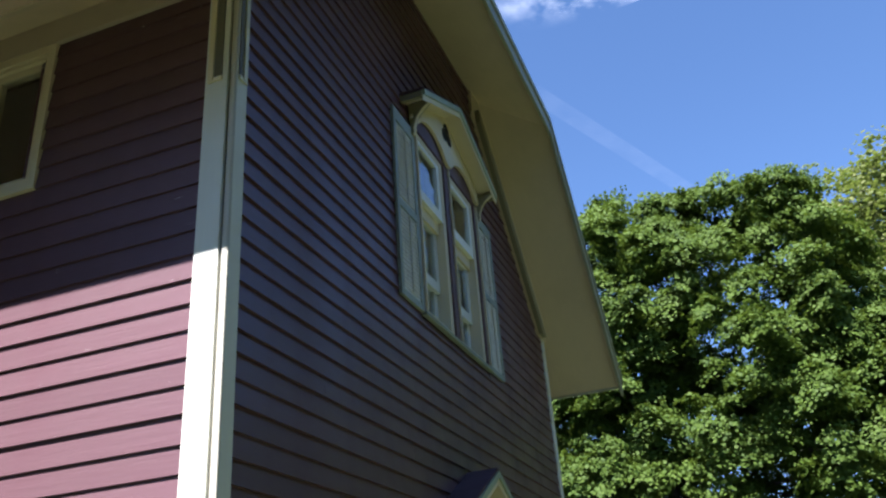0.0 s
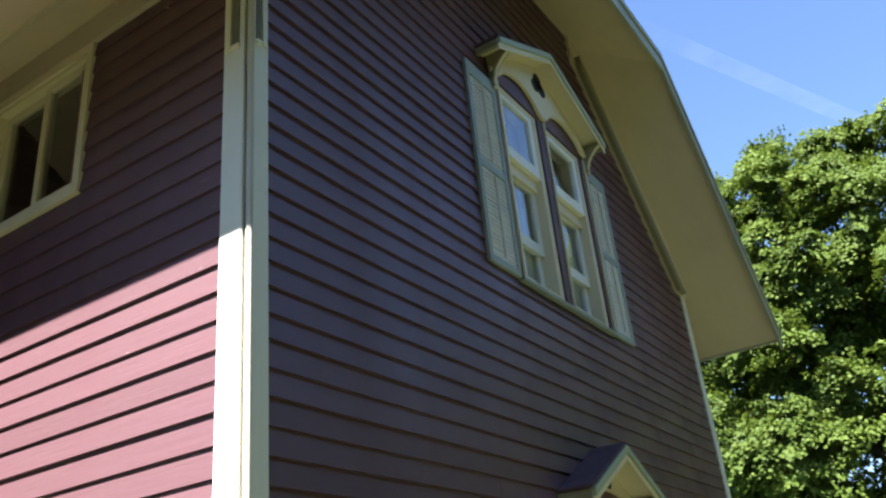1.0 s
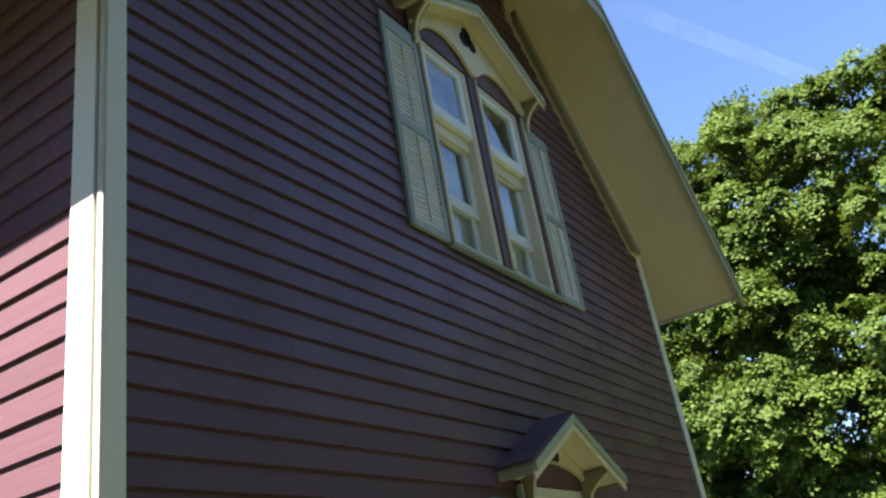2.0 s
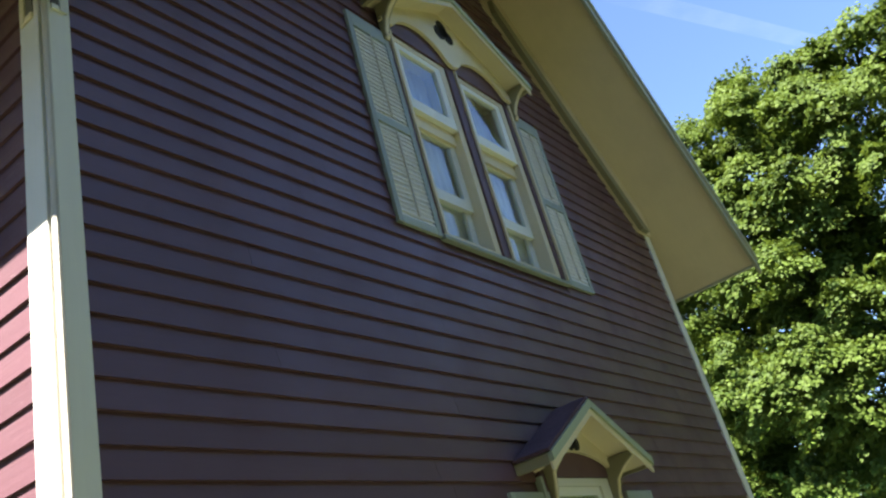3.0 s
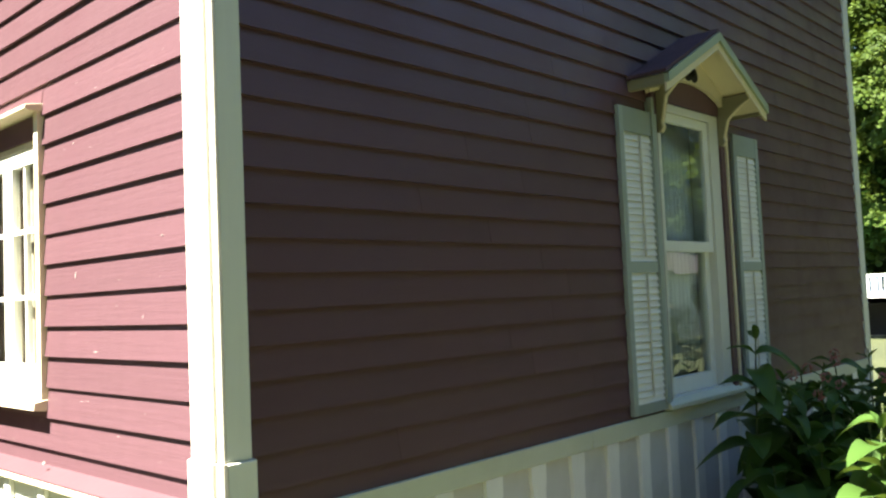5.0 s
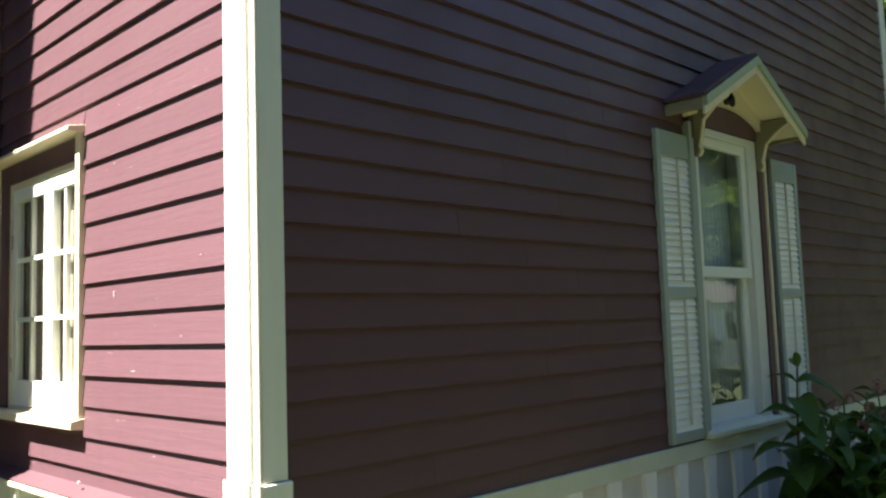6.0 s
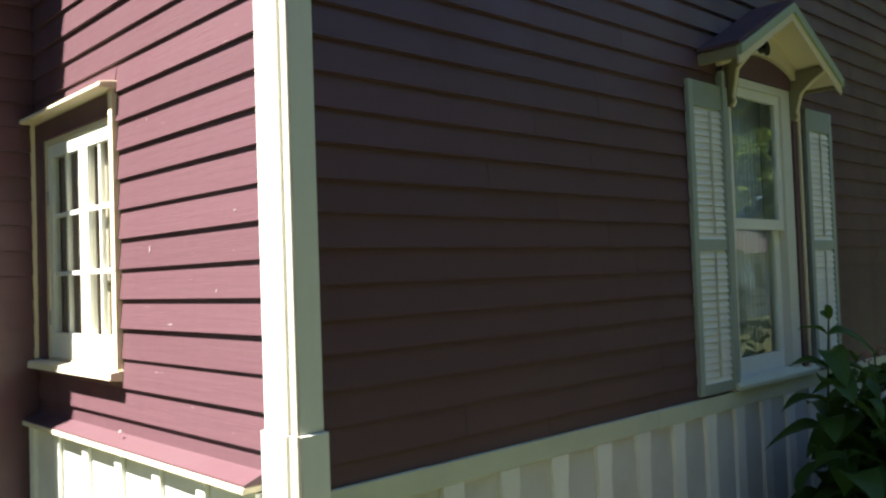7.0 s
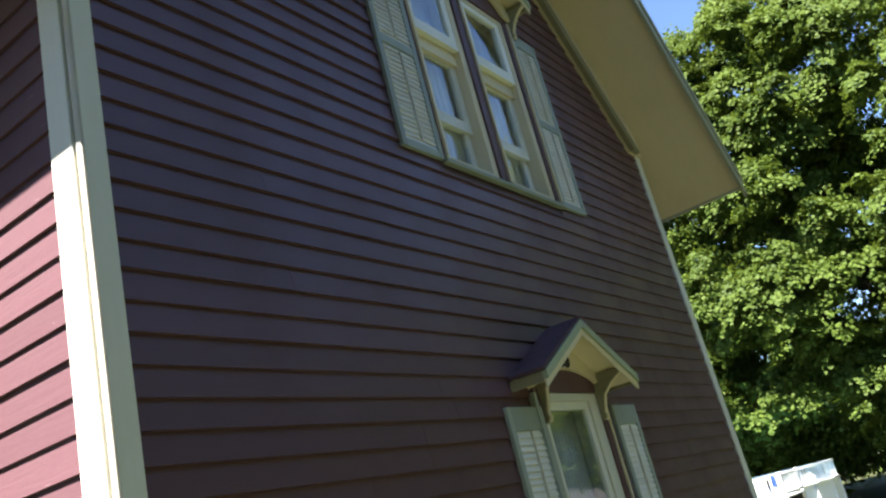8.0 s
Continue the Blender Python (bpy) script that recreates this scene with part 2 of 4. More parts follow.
def hull(points, faces, bm=None):
    g = bmesh.new()
    vs = [g.verts.new(p) for p in points]
    for f in faces:
        g.faces.new([vs[i] for i in f])
    return merged(bm, g)


def slab(top, drop, bm=None):
    """A sheet of top corners, with thickness straight down."""
    n = len(top)
    pts = [Vector(p) for p in top] + [Vector(p) - Vector((0, 0, drop)) for p in top]
    return hull(pts, [tuple(range(n)), tuple(range(2 * n - 1, n - 1, -1))] + [(i, (i + 1) % n, n + (i + 1) % n, n + i) for i in range(n)], bm)


# ---- the house: sizes ----
W = 6.87          # width of the gable wall
MID = 3.45        # its middle
DEEP = 2.53       # length of the sunlit side wall up to the wing
BACK = 7.2        # back of the house
PITCH = 1.053     # rise per metre of the roof
KNEE = 7.89       # underside of the clipped gable's frieze
SHELF = 0.912     # top of the skirting band
STEP = 0.126      # weather of a clapboard on the gable
STEP_SIDE = 0.1368  # and on the side wall


def rake(x, up=0.0):
    """Height of the raking frieze's lower edge at x, raised by up."""
    return KNEE + up - PITCH * (abs(x - MID) - 1.15)


# ground
g = bmesh.new()
bmesh.ops.create_circle(g, cap_ends=True, segments=48, radius=900)
solid("ground", g, M_GRASS, "sunlit green lawn round the house", "lawn")
solid("soil_bed", box(1.2, 6.9, -1.7, -0.04, -0.05, 0.03), M_SOIL, "dark bare soil bed under the milkweed beside the wall", "soil")


# gable wall backing with its openings
def column(bm, x0, x1, z0, top=None, y0=0.0, y1=0.16):
    marks = sorted({x0, x1} | {x for x in (MID - 1.15, MID, MID + 1.15) if x0 < x < x1})
    over = [(x, min(rake(x), KNEE) + 0.2 if top is None else top) for x in marks]
    return prism([(x0, z0), (x1, z0)] + over[::-1], "y", y0, y1, bm)


wg = column(None, 0.0, 2.66, 0.0)
column(wg, 4.36, W, 0.0)
column(wg, 2.66, 3.04, 0.0, 4.40)
column(wg, 3.90, 4.36, 0.0, 4.40)
column(wg, 3.04, 3.90, 0.0, 0.95)
column(wg, 3.04, 3.90, 2.78, 4.40)
column(wg, 2.66, 4.36, 6.20)
gable_wall = solid("wall_gable", wg, M_PLUM, "shaded plum clapboard gable wall", "wall")

ws = box(0.0, 0.16, 0.161, 1.42, 0.0, 5.75)
box(0.0, 0.16, 2.33, DEEP + 0.16, 0.0, 5.75, ws)
box(0.0, 0.16, 1.42, 2.33, 0.0, 1.25, ws)
box(0.0, 0.16, 1.42, 2.33, 2.45, 4.52, ws)
box(0.0, 0.16, 1.42, 2.33, 5.46, 5.75, ws)
side_wall = solid("wall_side", ws, M_PLUM, "sunlit plum clapboard side wall", "wall")

ww = box(-2.45, -0.001, DEEP, DEEP + 0.16, 0.0, 8.0)
box(-2.45, -2.29, DEEP + 0.161, BACK, 0.0, 8.0, ww)
wing_wall = solid("wall_wing", ww, M_PLUM, "shaded plum clapboard wall of the wing", "wall")
wr = box(W - 0.16, W, 0.161, BACK - 0.161, 0.0, 5.75)
box(-2.28, W, BACK - 0.16, BACK, 0.0, 5.9, wr)
solid("wall_back", wr, M_PLUM, "plum walls at the back of the house", "wall")
fl = box(0.17, W - 0.17, 0.17, BACK - 0.17, 0.5, 0.6)
solid("floor_lower", fl, M_ROOM, "dim floor inside the house", "floor")
fu = box(0.17, W - 0.17, 0.17, BACK - 0.17, 3.35, 3.5)
solid("floor_upper", fu, M_ROOM, "dim upper floor inside the house", "floor")
pt = box(0.17, W - 0.17, 2.6, 2.7, 0.6, 3.34)
box(0.17, W - 0.17, 2.6, 2.7, 3.51, 7.0, pt)
solid("wall_inner", pt, M_ROOM, "dim plaster wall inside the house", "wall")

# roof: two slopes and the clipped front
roof = thing("roof", (MID, 2, 5), "clipped gable roof with dark shingles and a cream soffit", "roof", kind="structure")
OVER, TIP, KX = -0.80, 4.25, 1.80            # overhang at the front, eave and knee distances from the middle
ridge_z = rake(MID, 0.45)
knee_z = rake(MID + KX, 0.45)
hip_y = OVER + (ridge_z - knee_z) / 1.0


def slope(side, up, drop, name, mat, label, inset=0.0):
    e, k = (TIP - inset if side > 0 else MID), KX - inset * 0.3
    f = OVER + inset
    pts = [(MID + side * e, f, rake(MID + e, up)), (MID + side * k, f, rake(MID + k, up)),
           (MID, hip_y, rake(MID, up)), (MID, BACK + 0.3, rake(MID, up)), (MID + side * e, BACK + 0.3, rake(MID + e, up))]
    return part(name, slab(pts, drop), mat, roof, label)


for side in (1, -1):
    slope(side, 0.45, 0.05, "shingle_slope", M_SHINGLE, "dark shingles")
    slope(side, 0.385, 0.09, "soffit", M_SOFFIT, "cream painted soffit", 0.03)
hipk = rake(MID + KX, 0.45)
part("shingle_hip", slab([(MID - KX, OVER, hipk), (MID + KX, OVER, hipk), (MID, hip_y, ridge_z)], 0.05), M_SHINGLE, roof, "dark shingles")
kk, ff = KX - 0.009, OVER + 0.03
hk = rake(MID + kk, 0.385)
part("soffit", slab([(MID - kk, ff, hk), (MID + kk, ff, hk), (MID + 1.45, -0.003, KNEE + 0.09), (MID - 1.45, -0.003, KNEE + 0.09)], 0.09), M_SOFFIT, roof, "cream painted soffit")


def strip(p, q, width, y0, y1, name, mat, parent, label=""):
    """A board along p to q (x, z), hanging width below that line."""
    return part(name, prism([(p[0], p[1]), (q[0], q[1]), (q[0], q[1] - width), (p[0], p[1] - width)], "y", y0, y1), mat, parent, label)


for side in (1, -1):
    a, b = MID + side * (TIP if side > 0 else MID), MID + side * KX
    za, zb = rake(a, 0.40), rake(b, 0.40)
    strip((a, za), (b, zb), 0.20, OVER - 0.004, OVER + 0.028, "fascia", M_FASCIA, roof, "sage green fascia")
    strip((a, za + 0.025), (b, zb + 0.025), 0.075, OVER - 0.024, OVER - 0.004, "fascia_moulding", M_FASCIA, roof)
    if side > 0:
        part("eave_fascia", box(a - 0.03, a, OVER, BACK + 0.3, rake(a, 0.40) - 0.10, rake(a, 0.40)), M_FASCIA, roof, "sage green fascia")
    # raking frieze on the wall
    c, d = MID + side * (W / 2 + 0.02), MID + side * 1.15
    if side > 0:
        # the far rake's frieze ends in a level cut above the corner board
        def low(drop):
            return MID + 1.15 + (KNEE - drop - 5.47) / PITCH
        part("frieze", prism([(c, rake(c, 0.30)), (d, rake(d, 0.30)), (d, rake(d, -0.32)), (low(0.32), 5.47), (c, 5.47)], "y", -0.050, -0.001), M_SOFFIT, roof, "cream raking frieze board")
        part("frieze_moulding", prism([(low(0.16), 5.465), (d + 0.1, rake(d + 0.1, -0.16)), (d + 0.1, rake(d + 0.1, -0.33)), (low(0.33), 5.465)], "y", -0.105, -0.0505), M_OLIVE, roof, "olive green moulding")
    else:
        strip((c, rake(c, 0.30)), (d, rake(d, 0.30)), 0.30, -0.045, -0.001, "frieze", M_OLIVE, roof, "olive green raking frieze")
# flared eave over the sunlit wall
zf, xf = rake(0.0, 0.45), -0.85
part("eave_shingles", slab([(0.0, OVER, zf), (0.0, BACK + 0.3, zf), (xf, BACK + 0.3, 5.36), (xf, OVER, 5.36)], 0.05), M_SHINGLE, roof, "dark shingles")
part("eave_soffit", slab([(0.0, OVER + 0.03, 5.80), (0.0, DEEP - 0.001, 5.80), (xf + 0.03, DEEP - 0.001, 5.235), (xf + 0.03, OVER + 0.03, 5.235)], 0.06), M_SOFFIT, roof, "cream painted soffit")
part("soffit_batten", prism([(-0.42, 5.46), (-0.36, 5.50), (-0.36, 5.475), (-0.42, 5.435)], "y", OVER + 0.04, DEEP - 0.002), M_CREAM, roof)
part("eave_fascia", box(xf - 0.004, xf + 0.026, OVER, BACK + 0.3, 5.17, 5.315), M_FASCIA, roof, "sage green fascia")
part("eave_return", prism([(0.0, zf - 0.05), (xf + 0.03, 5.31), (xf + 0.03, 5.18), (0.0, 5.74)], "y", OVER - 0.002, OVER + 0.028), M_FASCIA, roof)
strip((MID - KX, hipk - 0.05), (MID + KX, hipk - 0.05), 0.20, OVER - 0.004, OVER + 0.028, "fascia", M_FASCIA, roof, "sage green fascia")
strip((MID - KX, hipk - 0.025), (MID + KX, hipk - 0.025), 0.075, OVER - 0.024, OVER - 0.004, "fascia_moulding", M_FASCIA, roof)
strip((MID - 1.15, KNEE + 0.25), (MID + 1.15, KNEE + 0.25), 0.25, -0.045, -0.001, "frieze", M_OLIVE, roof, "sage green frieze")
part("frieze", box(-0.04, -0.001, 0.19, DEEP - 0.01, 5.52, 5.735), M_FRIEZE, roof, "dull tan frieze board")
part("wing_roof", box(-2.45, -0.001, DEEP + 0.002, BACK, 8.002, 8.06), M_SHINGLE, roof, "dark shingles")

# corner boards
corner = thing("corner_board", (0, 0, 0), "cream white corner boards with a round bead and plinth", "trim", kind="structure")
part("face_board", box(-0.010, 0.090, -0.046, -0.001, 1.12, 5.62, bevel=0.003), M_CORNER, corner)
# the bead is a greyer tone than the boards beside it
part("corner_bead", prism([(-0.0105, -0.046), (-0.019, -0.044), (-0.024, -0.036), (-0.024, -0.016), (-0.019, -0.009), (-0.0105, -0.007)], "z", 1.12, 5.61), M_BEAD, corner, "grey round bead")
part("groove", box(-0.009, -0.001, -0.0005, 0.0075, 1.12, 5.60), M_GROOVE_SHADE, corner, "dark joint between the boards")
part("side_board", box(-0.026, -0.001, 0.008, 0.152, 1.12, 5.60, bevel=0.003), M_CORNER, corner)
part("plinth", box(-0.014, 0.104, -0.056, -0.001, 0.0, 1.118, bevel=0.004), M_CORNER, corner)
part("plinth_bead", prism([(-0.0145, -0.056), (-0.026, -0.053), (-0.032, -0.044), (-0.032, -0.016), (-0.026, -0.007), (-0.0145, -0.005)], "z", 0.0, 1.118), M_BEAD, corner, "grey round bead")
part("plinth", box(-0.036, -0.001, 0.006, 0.164, 0.0, 1.118, bevel=0.004), M_CORNER, corner)
# the recessed panels' shade is painted as dark strips proud of the boards
part("panel_groove", box(-0.032, -0.0265, 0.040, 0.092, 4.83, 5.58), M_GROOVE_SHADE, corner, "dark strip painted as the shade of a recessed panel")
part("panel_strip", box(-0.040, -0.0265, 0.094, 0.130, 4.80, 5.58, bevel=0.003), M_CREAM, corner, "cream strip")
part("panel_strip", box(-0.040, -0.0265, 0.036, 0.093, 4.80, 4.829, bevel=0.003), M_CREAM, corner, "cream strip")
part("panel_groove", box(0.000, 0.036, -0.052, -0.0465, 4.83, 5.55), M_GROOVE_SHADE, corner, "dark strip painted as the shade of a recessed panel")
part("panel_strip", box(0.038, 0.074, -0.060, -0.0465, 4.80, 5.55, bevel=0.003), M_CORNER, corner)
part("panel_strip", box(0.000, 0.037, -0.060, -0.0465, 4.80, 4.829, bevel=0.003), M_CORNER, corner)
far_corner = thing("corner_board", (W, 0, 0), "pale corner board at the far end of the gable wall", "trim", kind="structure")
part("face_board", box(W - 0.115, W + 0.022, -0.030, -0.001, 0.0, 5.50, bevel=0.003), M_CORNER, far_corner)
part("side_board", box(W + 0.001, W + 0.030, 0.0, 0.14, 0.0, 5.50, bevel=0.003), M_CORNER, far_corner)

# skirting of boards and battens under the clapboards
skirt = thing("skirting", (3, 0, 0), "white board and batten skirting under a sage band", "skirting", kind="structure")
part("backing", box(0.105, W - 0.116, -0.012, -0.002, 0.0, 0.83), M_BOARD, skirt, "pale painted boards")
cut = 0.106
for nxt in (2.18, 4.62, W - 0.117):
    part("band", box(cut, nxt - 0.003, -0.036, -0.0125, 0.815, SHELF - 0.004, bevel=0.003), M_BAND, skirt, "sage green band board")
    cut = nxt
bx = 0.375
while bx < W - 0.25:
    w0, w1 = 0.058, 0.050
    part("batten", prism([(bx - w1, 0.0), (bx + w1, 0.0), (bx + w1, 0.70), (bx + w0, 0.735), (bx + w0, 0.815), (bx - w0, 0.815), (bx - w0, 0.735), (bx - w1, 0.70)], "y", -0.034, -0.0125), M_SKIRT, skirt)
    bx += 0.333
side_skirt = thing("skirting", (0, 1.3, 0), "sunlit white board and batten skirting under a plum water table", "skirting", kind="structure")
part("backing", box(-0.060, -0.001, 0.166, DEEP - 0.002, 0.0, 0.90), M_SKIRT, side_skirt, "white painted boards")
part("water_table", prism([(-0.001, 0.975), (-0.105, 0.938), (-0.105, 0.930), (-0.001, 0.930)], "y", 0.166, DEEP - 0.002), M_PLUM, side_skirt, "plum sloping ledge")
part("ledge_edge", box(-0.112, -0.001, 0.166, DEEP - 0.002, 0.905, 0.929, bevel=0.003), M_CREAM, side_skirt, "cream ledge edge")
by = 0.53
while by < DEEP - 0.05:
    part("batten", box(-0.084, -0.0605, by - 0.035, by + 0.035, 0.0, 0.904, bevel=0.003), M_SKIRT, side_skirt)
    by += 0.385
wing_skirt = thing("skirting", (-0.6, DEEP, 0), "white board skirting of the wing in shade", "skirting", kind="structure")
part("backing", box(-2.44, -0.061, DEEP - 0.030, DEEP - 0.003, 0.0, 0.20), M_SKIRT, wing_skirt)


# ---- windows ----
def ring(x0, x1, z0, z1, left, right, low, high, y0, y1):
    """A rectangular frame in the gable's plane, as one mesh."""
    b = box(x0, x0 + left, y0, y1, z0, z1)
    box(x1 - right, x1, y0, y1, z0, z1, b)
    box(x0 + left, x1 - right, y0, y1, z0, z0 + low, b)
    return box(x0 + left, x1 - right, y0, y1, z1 - high, z1, b)


def ring_side(y0, y1, z0, z1, a, b2, low, high, x0, x1):
    b = box(x0, x1, y0, y0 + a, z0, z1)
    box(x0, x1, y1 - b2, y1, z0, z1, b)
    box(x0, x1, y0 + a, y1 - b2, z0, z0 + low, b)
    return box(x0, x1, y0 + a, y1 - b2, z1 - high, z1, b)


def pane(parent, b, label=""):
    ob = part("pane", b, M_GLASS, parent, label or "reflecting window glass")
    ob.visible_shadow = False
    return ob


def curtain(x0, x1, z0, z1, y, label, folds=9, swing=0.02):
    g = bmesh.new()
    n = folds * 8
    lo, hi = [], []
    for i in range(n + 1):
        u = i / n
        x = x0 + (x1 - x0) * u
        d = swing * math.sin(u * folds * 2 * math.pi + 1.3 * math.sin(u * 7)) + 0.4 * swing * math.sin(u * folds * 5.1)
        lo.append(g.verts.new((x, y + d, z0)))
        hi.append(g.verts.new((x, y + d * 0.7, z1)))
    for i in range(n):
        g.faces.new((lo[i], lo[i + 1], hi[i + 1], hi[i]))
    geo = bmesh.ops.extrude_face_region(g, geom=g.faces[:])
    bmesh.ops.translate(g, verts=[v for v in geo["geom"] if isinstance(v, bmesh.types.BMVert)], vec=(0, 0.003, 0))
    for f in g.faces:
        f.smooth = True
    return solid("curtain", g, M_CURTAIN, label, "curtain", kind="", group="window curtains")


def shutter(x0, x1, z0, z1, rails, label, back=-0.005):
    """A louvered shutter: frame, slats and tilt rods. rails: (z0, z1) of the middle rail and of the top and bottom ones' inner edges."""
    y0, y1 = back - 0.042, back - 0.012
    sh = thing("shutter", ((x0 + x1) / 2, back, z0), label, "shutter", group="window shutters")
    st = 0.048
    part("stile", box(x0, x0 + st, y0, y1, z0, z1, bevel=0.003), M_TEAL, sh)
    part("stile", box(x1 - st, x1, y0, y1, z0, z1, bevel=0.003), M_TEAL, sh)
    inner_low, mid0, mid1, inner_high = rails
    part("rail", box(x0 + st, x1 - st, y0 + 0.002, y1, z0, inner_low, bevel=0.002), M_TEAL, sh)
    part("rail", box(x0 + st, x1 - st, y0 + 0.002, y1, mid0, mid1, bevel=0.002), M_TEAL, sh)
    part("rail", box(x0 + st, x1 - st, y0 + 0.002, y1, inner_high, z1, bevel=0.002), M_TEAL, sh)
    for a, b in ((inner_low, mid0), (mid1, inner_high)):
        n = max(6, round((b - a) / 0.039))
        d = (b - a) / n
        for i in range(n):
            z = a + d * (i + 0.5)
            pts = [(y0 + 0.004, z - d * 0.60), (y0 + 0.010, z - d * 0.66), (y1 - 0.002, z + d * 0.58), (y1 - 0.008, z + d * 0.64)]
            part("slat", prism(pts, "x", x0 + st + 0.001, x1 - st - 0.001), M_SLAT, sh)
        xm = (x0 + x1) / 2
        part("tilt_rod", box(xm - 0.005, xm + 0.005, y0 - 0.006, y0 + 0.003, a + 0.03, b - 0.01), M_BEAD, sh)
    for z in (z0 + 0.18, z1 - 0.22):
        part("hinge", box(x1 - 0.004, x1 + 0.012, y0 + 0.004, y0 + 0.02, z, z + 0.07), M_IRON, sh)
    part("hanger", box((x0 + x1) / 2 - 0.1, (x0 + x1) / 2 + 0.1, y1, back + 0.006, z1 - 0.10, z1 - 0.06), M_IRON, sh)
    return sh


def arch(x0, x1, z0, z1, n=10):
    """Points of a shallow arch from right to left."""
    return [(x1 + (x0 - x1) * i / n, z0 + (z1 - z0) * math.sin(math.pi * i / n) ** 0.7) for i in range(n + 1)]


def bracket(parent, x0, x1, z_low, z_top, reach):
    prof = [(-0.031, z_top), (-reach, z_top), (-reach, z_top - 0.035), (-reach + 0.03, z_top - 0.05), (-reach * 0.66, z_top - 0.085),
            (-0.095, z_top - 0.15), (-0.062, z_low + 0.06), (-0.072, z_low + 0.03), (-0.055, z_low), (-0.031, z_low)]
    br = part("bracket", prism(prof, "x", x0, x1, bevel=0.003), M_OLIVE, parent, "olive green scrolled bracket")
    front = prof[2:9]
    part("edge_strip", prism(front + [(y - 0.009, z) for y, z in front[::-1]], "x", x0 + 0.014, x1 - 0.014), M_CREAM, br, "cream front edge")
    return br


def trefoil(parent, x, z, y, r):
    b = None
    for dx, dz, s in ((0, 0.9, 1.0), (-0.85, -0.35, 1.0), (0.85, -0.35, 1.0), (0, 0, 0.9)):
        g = bmesh.new()
        bmesh.ops.create_cone(g, cap_ends=True, segments=14, radius1=r * s, radius2=r * s, depth=0.006,
                              matrix=Matrix.Translation((x + dx * r, y, z + dz * r)) @ Matrix.Rotation(math.pi / 2, 4, "X"))
        b = merged(b, g)
    return part("trefoil", b, M_DARK, parent, "dark trefoil cut-out")


def hood(parent, mid, half, z_eave, z_peak, reach, brackets, board_low, thick=0.10):
    """A small gabled hood on brackets over a window."""
    t = (z_peak - z_eave) / half
    for s in (-1, 1):
        e = mid + s * half
        pts = [(e, -reach, z_eave), (mid, -reach, z_peak), (mid, -0.018, z_peak), (e, -0.018, z_eave)]
        part("shingles", slab([(p[0] + (s * 0.008 if p[0] == e else 0), p[1], p[2] + 0.012) for p in pts], 0.022), M_HOOD_SHINGLE, parent, "dark plum grey shingles")
        inner = [(e - s * 0.04, -reach + 0.022, z_eave + t * 0.04 - 0.012), (mid, -reach + 0.022, z_peak - 0.012), (mid, -0.018, z_peak - 0.012), (e - s * 0.04, -0.018, z_eave + t * 0.04 - 0.012)]
        part("roof_board", slab(inner, thick * 0.62), M_CREAM, parent, "cream painted underside")
        for lift, deep, y0, y1, mat in ((-0.012, thick * 0.55, -reach - 0.012, -reach + 0.021, M_SAGE), (-0.012 - thick * 0.5, thick * 0.55, -reach + 0.006, -reach + 0.020, M_CREAM)):
            part("barge_board", prism([(e, z_eave + lift), (mid, z_peak + lift), (mid, z_peak + lift - deep), (e, z_eave + lift - deep)], "y", y0, y1), mat, parent, "sage and cream barge board")
        part("eave_board", box(min(e, e - s * 0.035), max(e, e - s * 0.035), -reach + 0.0215, -0.018, z_eave - thick * 0.75, z_eave - 0.014), M_OLIVE, parent)
    # tympanum with an arched lower edge
    a, b2 = mid - half * 0.80, mid + half * 0.80
    za = z_eave + t * half * 0.20 - thick * 0.7
    bottom = board_low
    outline = [(a, za), (mid, z_peak - thick * 0.75), (b2, za)] + bottom
    g = bmesh.new()
    lo = [g.verts.new((x, -0.075, z)) for x, z in outline]
    hi = [g.verts.new((x, -0.045, z)) for x, z in outline]
    n = len(outline)
    bmesh.ops.triangle_fill(g, use_beauty=True, use_dissolve=False, edges=[g.edges.new((lo[i], lo[(i + 1) % n])) for i in range(n)])
    bmesh.ops.triangle_fill(g, use_beauty=True, use_dissolve=False, edges=[g.edges.new((hi[i], hi[(i + 1) % n])) for i in range(n)])
    for i in range(n):
        g.faces.new((lo[i], lo[(i + 1) % n], hi[(i + 1) % n], hi[i]))
    part("gable_board", g, M_CREAM, parent, "cream scalloped gable board")
    trefoil(parent, mid, z_peak - thick * 0.75 - 0.13 * half / 0.7 - 0.02, -0.078, 0.047 * (half / 0.7))
    for x0, x1, zl in brackets:
        bracket(parent, x0, x1, zl, z_eave + t * (half - abs((x0 + x1) / 2 - mid)) - thick * 0.62 - 0.02, reach - 0.02)


# lower gable window
lw = thing("window_1", (3.46, 0, 0.95), "white double-hung window with plum jambs and a small hood", "window", kind="structure")
part("window_frame", ring(3.04, 3.90, 0.955, 2.78, 0.045, 0.125, 0.02, 0.05, -0.030, 0.12), M_CORNER, lw, "cream window frame")
up = part("upper_sash", ring(3.086, 3.774, 1.86, 2.728, 0.05, 0.06, 0.065, 0.055, -0.012, 0.020), M_SASH, lw, "white sash")
pane(up, box(3.135, 3.715, 0.002, 0.006, 1.924, 2.674))
dn = part("lower_sash", ring(3.086, 3.774, 0.978, 1.925, 0.05, 0.06, 0.10, 0.06, 0.024, 0.058), M_SASH, lw, "white sash")
pane(dn, box(3.135, 3.715, 0.038, 0.042, 1.077, 1.866))
for x0, x1 in ((3.905, 3.965), (2.985, 3.036)):
    part("jamb", box(x0, x1, -0.045, -0.012, 0.955, 2.80), M_PLUM, lw, "plum painted jamb")
